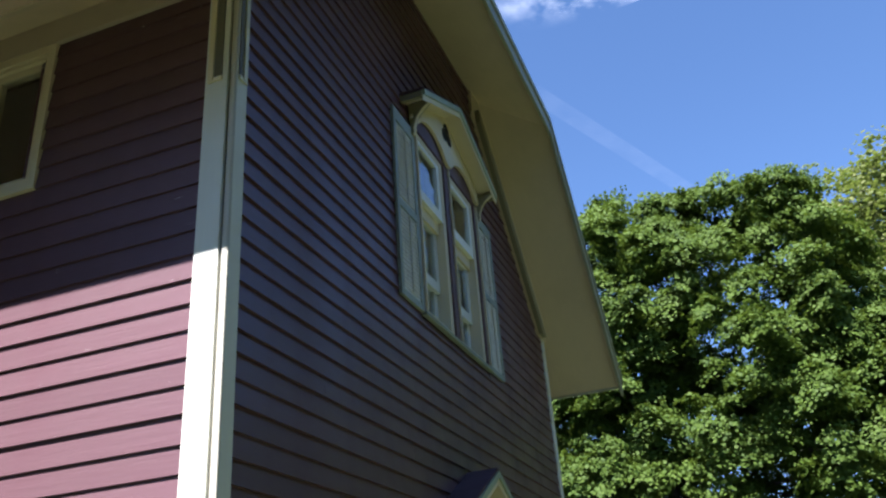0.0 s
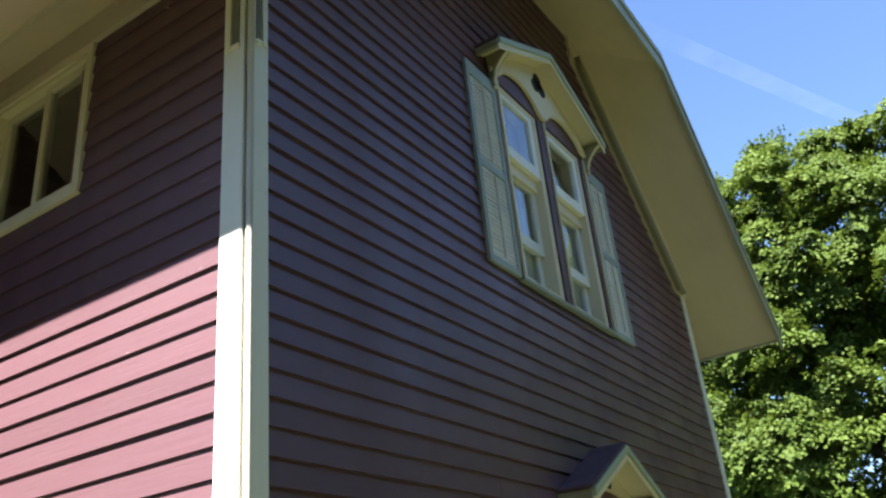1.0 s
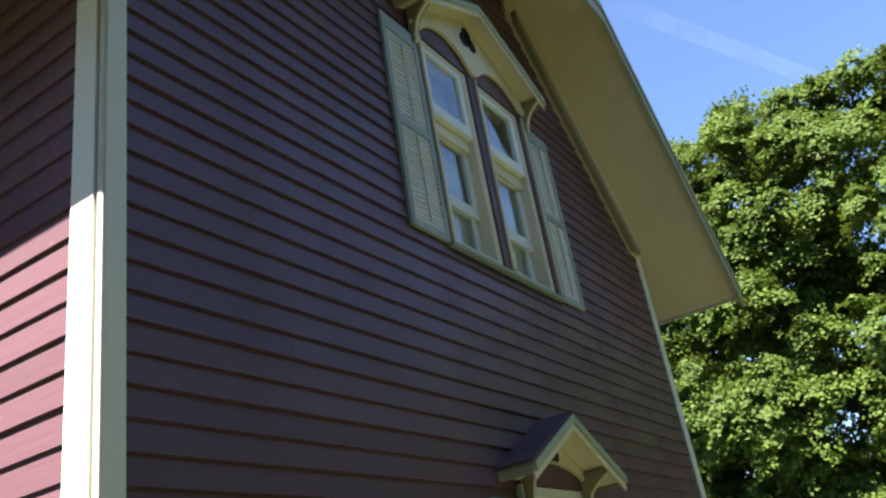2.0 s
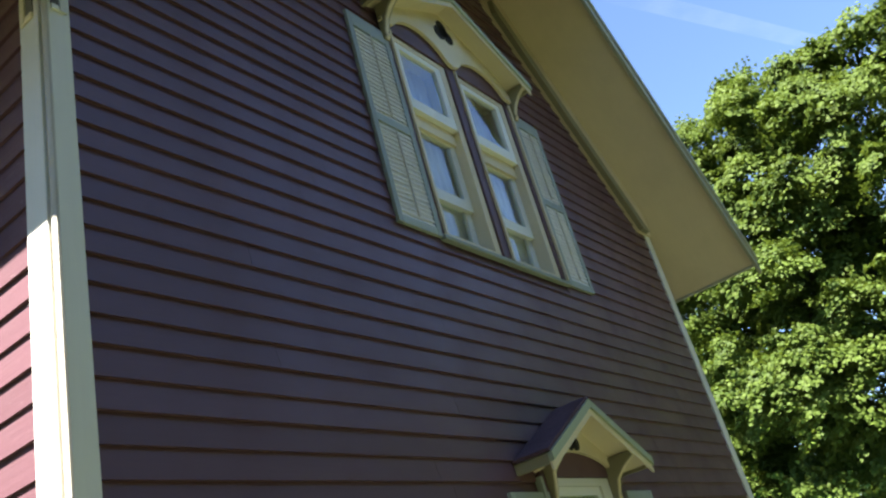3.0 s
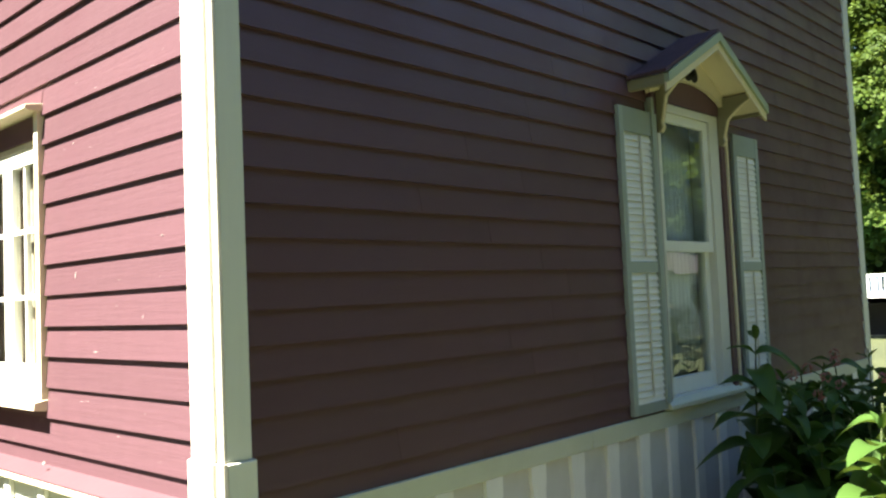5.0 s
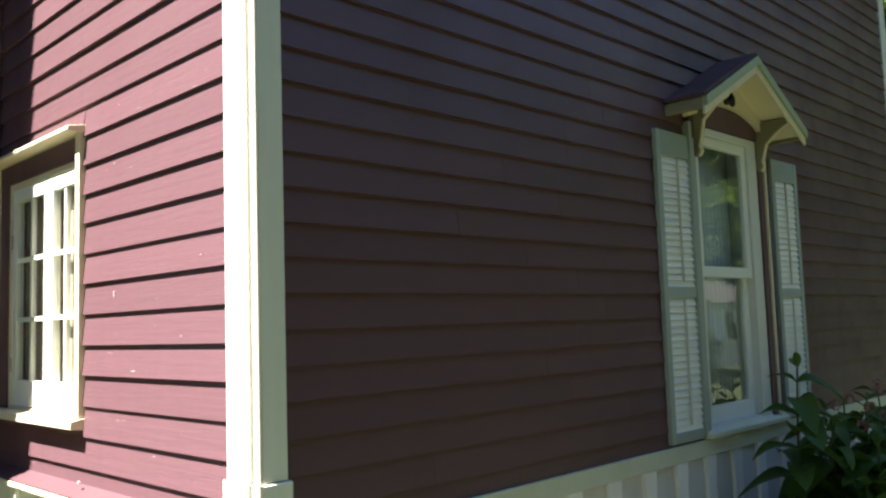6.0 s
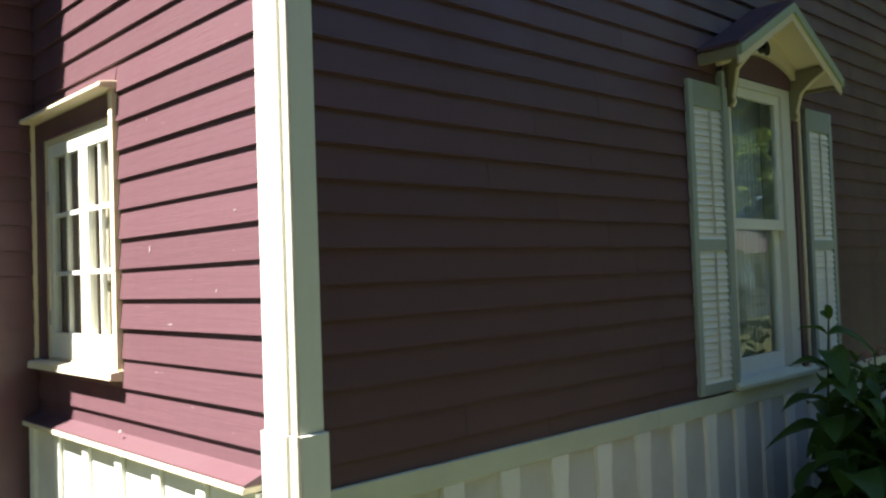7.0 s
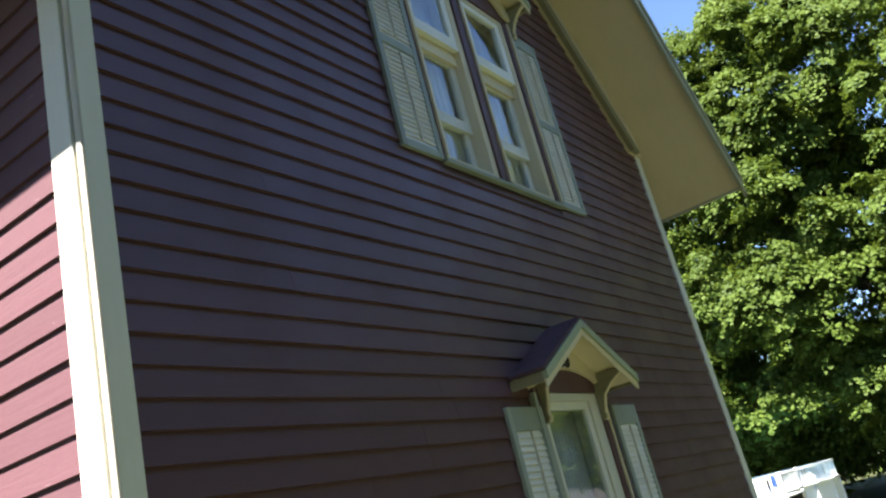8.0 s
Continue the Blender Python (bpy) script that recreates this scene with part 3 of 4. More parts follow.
for x0, x1 in ((3.966, 3.990), (2.955, 2.984)):
    part("bead", box(x0, x1, -0.058, -0.012, 0.955, 2.78), M_CREAM if x0 > 3.5 else M_TEAL, lw, "painted bead")
part("arch_panel", prism([(3.0, 2.785), (3.95, 2.785)] + arch(3.0, 3.95, 2.83, 2.96), "y", -0.040, -0.012), M_PLUM, lw, "plum arched panel")
part("sill", prism([(-0.072, 0.915), (-0.072, 0.942), (-0.030, 0.972), (-0.012, 0.972), (-0.012, 0.913), (-0.064, 0.913)], "x", 2.98, 4.08, bevel=0.003), M_BAND, lw, "sage green sill")
part("sill_board", box(3.087, 3.773, -0.012, 0.11, 0.9565, 0.974), M_CREAM, lw)
lower_arch = [(4.02, 2.80)] + [(x, z) for x, z in arch(3.02, 3.93, 2.83, 2.94)] + [(2.92, 2.80)]
hood(lw, 3.46, 0.70, 2.865, 3.235, 0.275, ((3.045, 3.098, 2.58), (3.902, 3.955, 2.58)), lower_arch)
shutter(2.595, 3.03, 0.925, 2.69, (0.985, 1.730, 1.795, 2.545), "sage green louvered shutter with pale slats beside the lower window")
shutter(4.10, 4.52, 0.925, 2.69, (0.985, 1.730, 1.795, 2.545), "sage green louvered shutter with pale slats beside the lower window")
curtain(3.09, 3.46, 0.98, 2.74, 0.098, "white sheer curtain hanging behind the lower window", 8, 0.014)
curtain(3.44, 3.80, 0.98, 2.74, 0.135, "white sheer curtain hanging behind the lower window", 8, 0.014)

# upper pair of windows
uw = thing("window_2", (3.47, 0, 4.35), "pair of tall white windows with plum mullion under one hood", "window", kind="structure")
for x0, x1 in ((2.735, 3.315), (3.575, 4.185)):
    part("window_frame", ring(x0 - 0.012, x1 + 0.10, 4.40, 6.16, 0.04, 0.07, 0.03, 0.045, -0.020, 0.14), M_CREAM, uw, "cream window frame")
    a, b = x0 + 0.03, x1 + 0.028
    s1 = part("storm_sash", ring(a, b, 5.50, 6.112, 0.045, 0.075, 0.095, 0.05, -0.015, 0.030), M_SASH, uw, "white upper storm sash")
    pane(s1, box(a + 0.044, b - 0.074, 0.004, 0.008, 5.594, 6.063))
    part("head_board", box(a, b, 0.031, 0.10, 5.385, 5.52), M_CREAM, uw, "cream rail in the reveal")
    s2 = part("upper_sash", ring(a, b, 4.80, 5.40, 0.045, 0.075, 0.09, 0.03, 0.06, 0.092), M_SASH, uw, "white sash")
    pane(s2, box(a + 0.044, b - 0.074, 0.074, 0.078, 4.889, 5.371))
    s3 = part("lower_sash", ring(a, b, 4.432, 4.86, 0.045, 0.075, 0.05, 0.05, 0.093, 0.125), M_SASH, uw, "white sash")
    pane(s3, box(a + 0.044, b - 0.074, 0.107, 0.111, 4.481, 4.811))
part("mullion", box(3.416, 3.5625, -0.040, 0.14, 4.40, 6.34), M_PLUM, uw, "plum painted mullion")
part("bead", box(3.515, 3.537, -0.058, -0.0405, 4.40, 6.16), M_CREAM, uw, "cream bead")
for x0, x1 in ((2.66, 2.722), (4.286, 4.36)):
    part("jamb", box(x0, x1, -0.035, 0.14, 4.40, 6.20), M_PLUM, uw, "plum painted jamb")
for x0, x1 in ((2.690, 2.712), (4.334, 4.357)):
    part("bead", box(x0, x1, -0.056, -0.0355, 4.40, 6.16), M_CREAM, uw, "cream bead")
for x0, x1 in ((2.724, 3.414), (3.564, 4.284)):
    part("arch_panel", prism([(x0, 6.165), (x1, 6.165)] + arch(x0, x1, 6.20, 6.37), "y", -0.038, 0.0), M_PLUM, uw, "plum arched panel")
part("sill", prism([(-0.060, 4.352), (-0.060, 4.376), (-0.030, 4.398), (-0.012, 4.398), (-0.012, 4.346), (-0.055, 4.346)], "x", 2.66, 4.365, bevel=0.003), M_TEAL, uw, "sage green sill")
upper_arch = [(4.42, 6.18), (4.30, 6.20)] + arch(3.57, 4.28, 6.20, 6.36) + [(3.49, 6.17)] + arch(2.73, 3.41, 6.20, 6.36) + [(2.70, 6.20), (2.58, 6.18)]
hood(uw, 3.48, 1.03, 6.350, 6.815, 0.24, ((2.600, 2.660, 6.02), (4.375, 4.435, 6.02)), upper_arch)
shutter(2.205, 2.650, 4.36, 6.09, (4.42, 5.150, 5.215, 5.97), "sage green louvered shutter with pale slats beside the upper windows")
shutter(4.375, 4.800, 4.36, 6.09, (4.42, 5.150, 5.215, 5.97), "sage green louvered shutter with pale slats beside the upper windows")
curtain(2.76, 3.36, 4.42, 6.12, 0.155, "white sheer curtain hanging behind the upper window", 8)
curtain(3.58, 4.26, 4.42, 6.12, 0.155, "white sheer curtain hanging behind the upper window", 8)

# casement in the sunlit wall
cw = thing("window_3", (0, 1.9, 1.2), "white paired casement window in the sunlit wall", "window", kind="structure")
part("window_frame", ring_side(1.43, 2.37, 1.255, 2.45, 0.02, 0.03, 0.02, 0.03, -0.012, 0.12), M_CREAM, cw, "cream frame")
for y0, y1 in ((1.385, 1.428), (2.50, 2.525)):
    part("side_trim", box(-0.040, -0.001, y0, y1, 1.262, 2.56), M_CREAM, cw, "cream side trim")
part("side_panel", box(-0.020, -0.001, 2.372, 2.499, 1.262, 2.555), M_PLUM, cw)
part("head_panel", box(-0.020, -0.001, 1.43, 2.371, 2.452, 2.555), M_PLUM, cw, "plum head panel")
part("cap", prism([(-0.001, 2.60), (-0.095, 2.585), (-0.100, 2.565), (-0.085, 2.560), (-0.001, 2.560)], "y", 1.375, 2.525, bevel=0.002), M_CREAM, cw, "cream window cap")
part("sill", prism([(-0.001, 1.262), (-0.075, 1.250), (-0.080, 1.215), (-0.001, 1.205)], "y", 1.375, 2.525, bevel=0.002), M_CREAM, cw, "cream sill")
for y0, y1 in ((1.452, 1.838), (1.842, 2.338)):
    sash = part("casement", ring_side(y0, y1, 1.278, 2.418, 0.055, 0.055, 0.13, 0.07, -0.006, 0.030), M_SASH, cw, "white casement sash")
    ym = (y0 + y1) / 2
    part("muntin", box(0.0, 0.022, ym - 0.011, ym + 0.011, 1.409, 2.347), M_SASH, sash)
    h = (2.347 - 1.409) / 3
    for k in (1, 2):
        part("muntin", box(0.0005, 0.0215, y0 + 0.056, y1 - 0.056, 1.409 + h * k - 0.011, 1.409 + h * k + 0.011), M_SASH, sash)
    for k in range(3):
        for a, b in ((y0 + 0.055, ym - 0.011), (ym + 0.011, y1 - 0.055)):
            pane(sash, box(0.012, 0.015, a, b, 1.409 + h * k, 1.409 + h * (k + 1)))
    for z in (1.45, 2.10):
        yy = y1 - 0.004 if y0 > 1.84 else y0 - 0.012
        part("hinge", box(-0.014, -0.004, yy, yy + 0.016, z, z + 0.075), M_IRON, sash)
g = bmesh.new()
lo, hi = [], []
for i in range(49):
    yy = 1.45 + 0.89 * i / 48
    d = 0.010 * math.sin(i * 1.1) + 0.005 * math.sin(i * 2.7)
    lo.append(g.verts.new((0.050 + d, yy, 1.29)))
    hi.append(g.verts.new((0.050 + d * 0.8, yy, 2.41)))
for i in range(48):
    g.faces.new((lo[i], lo[i + 1], hi[i + 1], hi[i]))
geo = bmesh.ops.extrude_face_region(g, geom=g.faces[:])
bmesh.ops.translate(g, verts=[v for v in geo["geom"] if isinstance(v, bmesh.types.BMVert)], vec=(0.003, 0, 0))
solid("curtain", g, M_CLOTH, "tan cloth hanging behind the casement window", "curtain", kind="", group="window curtains")

# sliding window under the eave
sw = thing("window_4", (0, 1.8, 4.46), "cream framed sliding window in the shade of the eave", "window", kind="structure")
part("casing", ring_side(1.285, 2.34, 4.46, 5.518, 0.05, 0.05, 0.06, 0.06, -0.036, -0.002), M_CREAM, sw, "cream casing")
part("window_frame", ring_side(1.336, 2.289, 4.521, 5.457, 0.03, 0.03, 0.03, 0.03, -0.022, 0.10), M_CREAM, sw, "cream frame")
for y0, y1, x in ((1.367, 1.79, 0.0), (1.76, 2.258, 0.034)):
    s = part("sash", ring_side(y0, y1, 4.552, 5.426, 0.03, 0.05, 0.03, 0.05, x, x + 0.03), M_CREAM, sw, "cream sash")
    pane(s, box(x + 0.013, x + 0.017, y0 + 0.029, y1 - 0.049, 4.581, 5.377))


# ---- clapboards ----
def board_mesh(p0, p1, q0, q1, fixed, axis, lip, mat):
    """One tapered board. p0, p1: ends along the wall at its lower edge and height; q0, q1: at its upper edge. It stands out by lip below."""
    (a0, zb), (a1, _), (b0, zt), (b1, _) = p0, p1, q0, q1
    pts = []
    for a, z, d in ((a0, zb, lip), (a1, zb, lip), (b1, zt, 0.004), (b0, zt, 0.004), (a0, zb, 0.0), (a1, zb, 0.0), (b1, zt, 0.0), (b0, zt, 0.0)):
        pts.append((a, fixed - d, z) if axis == "y" else (fixed - d, a, z))
    me = bpy.data.meshes.new("clapboard")
    c = Vector(pts[0])
    me.from_pydata([Vector(p) - c for p in pts], [], [(0, 1, 2, 3), (7, 6, 5, 4), (0, 4, 5, 1), (3, 2, 6, 7), (0, 3, 7, 4), (1, 5, 6, 2)])
    bm = bmesh.new()
    bm.from_mesh(me)
    bmesh.ops.recalc_face_normals(bm, faces=bm.faces)
    bm.to_mesh(me)
    bm.free()
    me.materials.append(mat)
    return me, c


def clapboards(parent, axis, fixed, z_start, z_end, ends, holes, joints=1, seed=1, step=STEP, mat=M_SIDING, butt=0.023):
    rnd = random.Random(seed)
    z = z_start
    while z < z_end:
        zt = min(z + step + 0.012, z_end)
        lip = butt + rnd.uniform(-0.002, 0.002)
        dz = rnd.uniform(-0.003, 0.003)
        lo, hi = ends(z)
        lo2, hi2 = ends(zt)
        cuts = [(lo, hi, lo2, hi2, z + dz, zt)]
        for h0, h1, hz0, hz1 in holes:
            rest = []
            for c0, c1, d0, d1, cz0, cz1 in cuts:
                if hz1 <= cz0 or hz0 >= cz1 or h1 <= c0 or h0 >= c1:
                    rest.append((c0, c1, d0, d1, cz0, cz1))
                    continue
                rest.append((c0, h0, d0, h0, cz0, cz1))
                rest.append((h1, c1, h1, d1, cz0, cz1))
                if hz0 - cz0 > 0.01:
                    rest.append((h0, h1, h0, h1, cz0, hz0))
                if cz1 - hz1 > 0.01:
                    rest.append((h0, h1, h0, h1, hz1, cz1))
            cuts = rest
        for c0, c1, d0, d1, cz0, cz1 in cuts:
            if max(c1 - c0, d1 - d0) < 0.02:
                continue
            runs = [(c0, c1, d0, d1)]
            if c1 - c0 > 2.2 and d1 - d0 > 2.2 and joints:
                j = rnd.uniform(max(c0, d0) + 0.7, min(c1, d1) - 0.7)
                runs = [(c0, j - 0.0008, d0, j - 0.0008), (j + 0.0008, c1, j + 0.0008, d1)]
            for e0, e1, f0, f1 in runs:
                me, c = board_mesh((e0, cz0), (e1, cz0), (f0, cz1), (f1, cz1), fixed, axis, lip, mat)
                ob = new("clapboard", me)
                ob.parent = parent
                ob.location = c
        z += step


def gable_ends(z):
    reach = 1.15 + (KNEE - z) / PITCH + 0.03
    return max(0.088, MID - reach), min(W - 0.115, MID + reach)


Z0 = 0.870
clapboards(gable_wall, "y", -0.002, Z0, KNEE + 0.05, gable_ends,
           [(2.957, 3.992, 0.0, 2.80), (2.66, 4.36, 4.34, 6.35)], seed=3)
clapboards(side_wall, "x", -0.002, 0.903, 5.53, lambda z: (0.152, DEEP - 0.003), [(1.385, 2.526, 1.21, 2.59), (1.286, 2.339, 4.461, 5.517)], joints=0, seed=5, step=STEP_SIDE, mat=M_WORN, butt=0.020)
clapboards(wing_wall, "y", DEEP - 0.002, 0.22, 5.88, lambda z: (-2.44, -0.022), [], joints=0, seed=7, step=STEP_SIDE)


# bare spots where the paint has come off the sunlit boards
rc = random.Random(4)
for y, z, w, h in ((1.07, 1.798, 0.010, 0.034), (1.324, 0.99, 0.022, 0.016), (0.882, 1.477, 0.040, 0.006), (0.329, 1.911, 0.024, 0.005), (0.48, 1.614, 0.008, 0.008), (1.072, 2.366, 0.007, 0.009), (0.70, 1.66, 0.010, 0.005)):
    f = ((z - 0.903) % STEP_SIDE) / (STEP_SIDE + 0.012)
    x = -0.002 - (0.020 * (1 - f) + 0.004 * f) if z > 1.0 else -0.060
    ring_of = [(y + w * 0.5 * math.cos(k * math.pi / 4) * rc.uniform(0.6, 1.2), z + h * 0.5 * math.sin(k * math.pi / 4) * rc.uniform(0.6, 1.2)) for k in range(8)]
    part("bare_spot", prism(ring_of, "x", x - 0.0028, x + 0.004), M_BARE, side_wall, "bare whitish wood where paint has flaked")


# ---- plants and the far garden ----
def foliage(name, parent, mat, spots, per, spread, size, seed, label="", droop=0.25):
    """A crown of small separate leaves in tufts round the given spots."""
    rs = np.random.RandomState(seed)
    spots = np.array(spots)
    n = len(spots) * per
    c = np.repeat(spots, per, 0)
    off = rs.normal(size=(n, 3)) * np.array([spread, spread, spread * 0.30])
    off[:, 2] -= droop * (off[:, 0] ** 2 + off[:, 1] ** 2) / spread
    p = c + off
    nrm = np.array([0, 0, 1.0]) + rs.normal(size=(n, 3)) * 0.45 + off * np.array([0.5, 0.5, 0]) / spread * 0.5
    nrm /= np.linalg.norm(nrm, axis=1)[:, None]
    u = np.cross(nrm, rs.normal(size=(n, 3)))
    u /= np.linalg.norm(u, axis=1)[:, None]
    v = np.cross(nrm, u)
    s = size * rs.uniform(0.6, 1.25, (n, 1))
    # a leaf: a pointed, folded kite of five corners
    pts = np.stack([p - u * s * 0.5, p + v * s * 0.46 - u * s * 0.05 - nrm * s * 0.10, p + u * s * 0.62 - nrm * s * 0.08,
                    p - v * s * 0.46 - u * s * 0.05 - nrm * s * 0.10, p + u * s * 0.05 + nrm * s * 0.03], 1).reshape(-1, 3)
    k = np.arange(n)[:, None] * 5
    tris = np.concatenate([k + np.array([0, 1, 4]), k + np.array([1, 2, 4]), k + np.array([2, 3, 4]), k + np.array([3, 0, 4])], 1).reshape(-1, 3)
    me = bpy.data.meshes.new(name)
    off0 = np.array(at_base(parent)) if parent else np.zeros(3)
    me.from_pydata((pts - off0).tolist(), [], tris.tolist())
    me.materials.append(mat)
    ob = new(name, me)
    ob.parent = parent
    return tagged(ob, label)


def tree(name, where, height, radius, low, mat, tufts, per, leaf, seed, label, group="", tight=0.56, bough=14, clear=None, skirt=0.0):
    rs = np.random.RandomState(seed)
    t = thing(name, where, label, "tree", group)
    x, y, z = where
    trunk = rod((x, y, z - 0.2), (x + 0.2, y, height * 0.45), radius * 0.075, radius * 0.05, 12)
    rod((x + 0.2, y, height * 0.44), (x, y + 0.3, height * 0.9), radius * 0.05, 0.03, 8, trunk)
    part("trunk", trunk, M_BARK, t, "grey brown bark")
    cz = (low + height) / 2
    hz = (height - low) / 2
    spots = []
    while len(spots) < tufts:
        # one bough: a drooping dome of tufts
        d = rs.normal(size=3)
        d /= np.linalg.norm(d)
        q = Vector(d * 2.3) + Vector((seed, 0, 0))
        bulge = 1 + 0.17 * noise.noise(q) + 0.12 * noise.noise(q * 2.6)
        r = rs.uniform(0.35, 1.0) ** 0.35 * bulge
        taper = 1 - 0.10 * max(0, d[2]) ** 2
        if d[2] < 0:
            taper = max(0.45, math.sqrt(1 - d[2] ** 2)) ** -0.7
        c = np.array((x + d[0] * r * radius * taper, y + d[1] * r * radius * taper, cz + d[2] * r * hz))
        if rs.uniform() < skirt:
            a, r = rs.uniform(0, 6.283), rs.uniform(0.60, 0.84) * radius
            c = np.array((x + r * math.cos(a), y + r * math.sin(a), rs.uniform(0.7, 4.0)))
        size = rs.uniform(0.10, 0.17) * radius
        for o in rs.normal(size=(bough, 3)):
            o /= max(1.0, np.linalg.norm(o) / 1.5)
            q = c + np.array((o[0], o[1], 0.35 * o[2] - 0.30 * (o[0] ** 2 + o[1] ** 2) ** 0.5 + 0.2)) * size
            if clear and q[2] < 3.0 and math.hypot(q[0] - clear[0], q[1] - clear[1]) < clear[2]:
                continue
            spots.append(tuple(np.maximum(q, (-1e3, -1e3, 0.25))))
    for i in range(9):
        q = spots[i * 7]
        f = rs.uniform(0.25, 0.6)
        part("limb", rod((x + 0.1, y, height * f * 0.8), q, 0.11, 0.02, 6), M_BARK, t)
    foliage("crown", t, mat, spots, per, tight * (radius / 6) ** 0.3, leaf, seed + 1)
    return t


def layered_maple(where, lobes, seed, label, clear):
    """A broad old maple: boughs end in flat, drooping sprays of leaves over a dark inner crown. lobes: centre, half sizes, sprays."""
    rs = np.random.RandomState(seed)
    x, y, z = where
    t = thing("maple_tree", where, label, "tree", "trees")
    trunk = rod((x, y, z - 0.2), (x + 0.2, y, 7.0), 0.62, 0.42, 12)
    rod((x + 0.2, y, 6.9), (x, y + 0.3, 18.0), 0.42, 0.05, 8, trunk)
    part("trunk", trunk, M_BARK, t, "grey brown bark")
    pos, nrm = [], []
    for (cx, cy, cz), (hx, hy, hz), sprays in lobes:
        for i in range(sprays // 7):
            # a bough: a rounded head of sprays, each facing its own way
            d = rs.normal(size=3)
            d /= np.linalg.norm(d)
            q = Vector(d * 2.6) + Vector((cx, cy, cz))
            r = (1 + 0.10 * noise.noise(q) + 0.08 * noise.noise(q * 2.7)) * (rs.uniform(0.84, 1.0) if rs.uniform() < 0.8 else rs.uniform(0.5, 0.84))
            b = np.array((cx + d[0] * r * hx, cy + d[1] * r * hy, cz + d[2] * r * hz))
            size = rs.uniform(0.7, 1.35)
            for j in range(rs.randint(5, 10)):
                e = rs.normal(size=3) + 0.7 * d + np.array((0, 0, 0.25))
                e /= np.linalg.norm(e)
                c = b + e * size * np.array((1.0, 1.0, 0.8)) * rs.uniform(0.5, 1.15)
                c[2] = max(0.9, c[2])
                if c[2] < 3.4 and math.hypot(c[0] - clear[0], c[1] - clear[1]) < clear[2]:
                    continue
                n = 160 if c[0] < x + 1.0 else 45
                s = rs.uniform(0.34, 0.78)
                a, k = rs.uniform(0, 2 * math.pi, n), rs.uniform(0, 1, n) ** 0.6
                lobed = 1 + 0.30 * np.sin(a * 3 + rs.uniform(0, 6)) + 0.22 * np.sin(a * 5 + rs.uniform(0, 6))
                u, v = k * np.cos(a) * s * lobed, k * np.sin(a) * s * lobed
                tilt = e[:2] * rs.uniform(0.2, 1.0) + rs.normal(size=2) * 0.22
                w = -0.30 * k * k * s - (u * tilt[0] + v * tilt[1]) + rs.normal(size=n) * 0.16 * s
                pos.append(c + np.stack([u, v, w], 1))
                nrm.append(np.stack([tilt[0] + 0.5 * u / s, tilt[1] + 0.5 * v / s, np.full(n, 0.9)], 1) + rs.normal(size=(n, 3)) * 0.5)
    for i in range(14):
        part("limb", rod((x + 0.1, y, rs.uniform(4.0, 12.0)), pos[i * 31][0], 0.14, 0.025, 6), M_BARK, t)
    p, nn = np.concatenate(pos), np.concatenate(nrm)
    n = len(p)
    nn /= np.linalg.norm(nn, axis=1)[:, None]
    u = np.cross(nn, rs.normal(size=(n, 3)))
    u /= np.linalg.norm(u, axis=1)[:, None]
    v = np.cross(nn, u)
    s = 0.140 * rs.uniform(0.65, 1.25, (n, 1))
    # a leaf of five points: base, two side lobes, tip and raised midrib
    pts = np.stack([p - u * s * 0.5, p + v * s * 0.52 - nn * s * 0.12, p + u * s * 0.62 - nn * s * 0.10, p - v * s * 0.52 - nn * s * 0.12], 1).reshape(-1, 3)
    k = np.arange(n)[:, None] * 4
    tris = np.concatenate([k + np.array([0, 1, 2]), k + np.array([0, 2, 3])], 1).reshape(-1, 3)
    me = bpy.data.meshes.new("crown")
    me.from_pydata((pts - np.array(where)).tolist(), [], tris.tolist())
    me.materials.append(M_MAPLE)
    new("crown", me).parent = t
    return t


layered_maple((36.0, 0.8, 0), [((36, 0.6, 10.8), (7.8, 9.0, 10.2), 2600), ((34.5, 2.7, 15.8), (4.6, 3.2, 5.2), 600), ((34.5, -4.0, 15.2), (4.8, 4.6, 5.8), 750), ((33.0, 4.4, 8.0), (4.8, 4.4, 6.6), 700), ((34, -5.0, 7.0), (5.2, 5.0, 6.4), 700)],
              11, "large dense green maple tree beyond the house in full sun", (28.5, 7.3, 5.0))
tree("maple_tree", (40, 11, 0), 19, 7.5, 0.9, M_MAPLE, 1800, 40, 0.28, 21, "green maple tree behind the pool", "trees", 0.5, 8, None, 0.2)
tree("pale_tree", (44, -13.5, 0), 26.5, 8.0, 2.0, M_YELLOW_TREE, 1700, 36, 0.28, 31, "tall yellow-green tree behind the maple", "trees", 0.5, 8)
# out of view: mirrored in the windows, and screening skylight from the gable
tree("maple_tree", (33, -15.5, 0), 15, 7.0, 0.9, M_MAPLE, 1500, 36, 0.30, 41, "green tree added across the lawn to screen the sky", "trees")
tree("maple_tree", (14.5, -11.5, 0), 11.5, 4.0, 2.6, M_MAPLE, 1000, 44, 0.26, 51, "green tree added across the lawn to screen the sky", "trees")
# unseen trees added to keep skylight and lawn bounce off the walls
tree("maple_tree", (-3.5, -10.2, 0), 12.0, 5.0, 2.2, M_MAPLE, 900, 44, 0.26, 61, "green tree added across the lawn to screen the sky", "trees")

tree("maple_tree", (6.5, -14.5, 0), 13.5, 5.0, 1.6, M_MAPLE, 900, 44, 0.28, 101, "green tree added across the lawn to screen the sky", "trees")
tree("maple_tree", (-18.5, 3.0, 0), 14, 5.4, 1.2, M_MAPLE, 900, 44, 0.28, 111, "green tree added across the lawn to screen the sky", "trees")
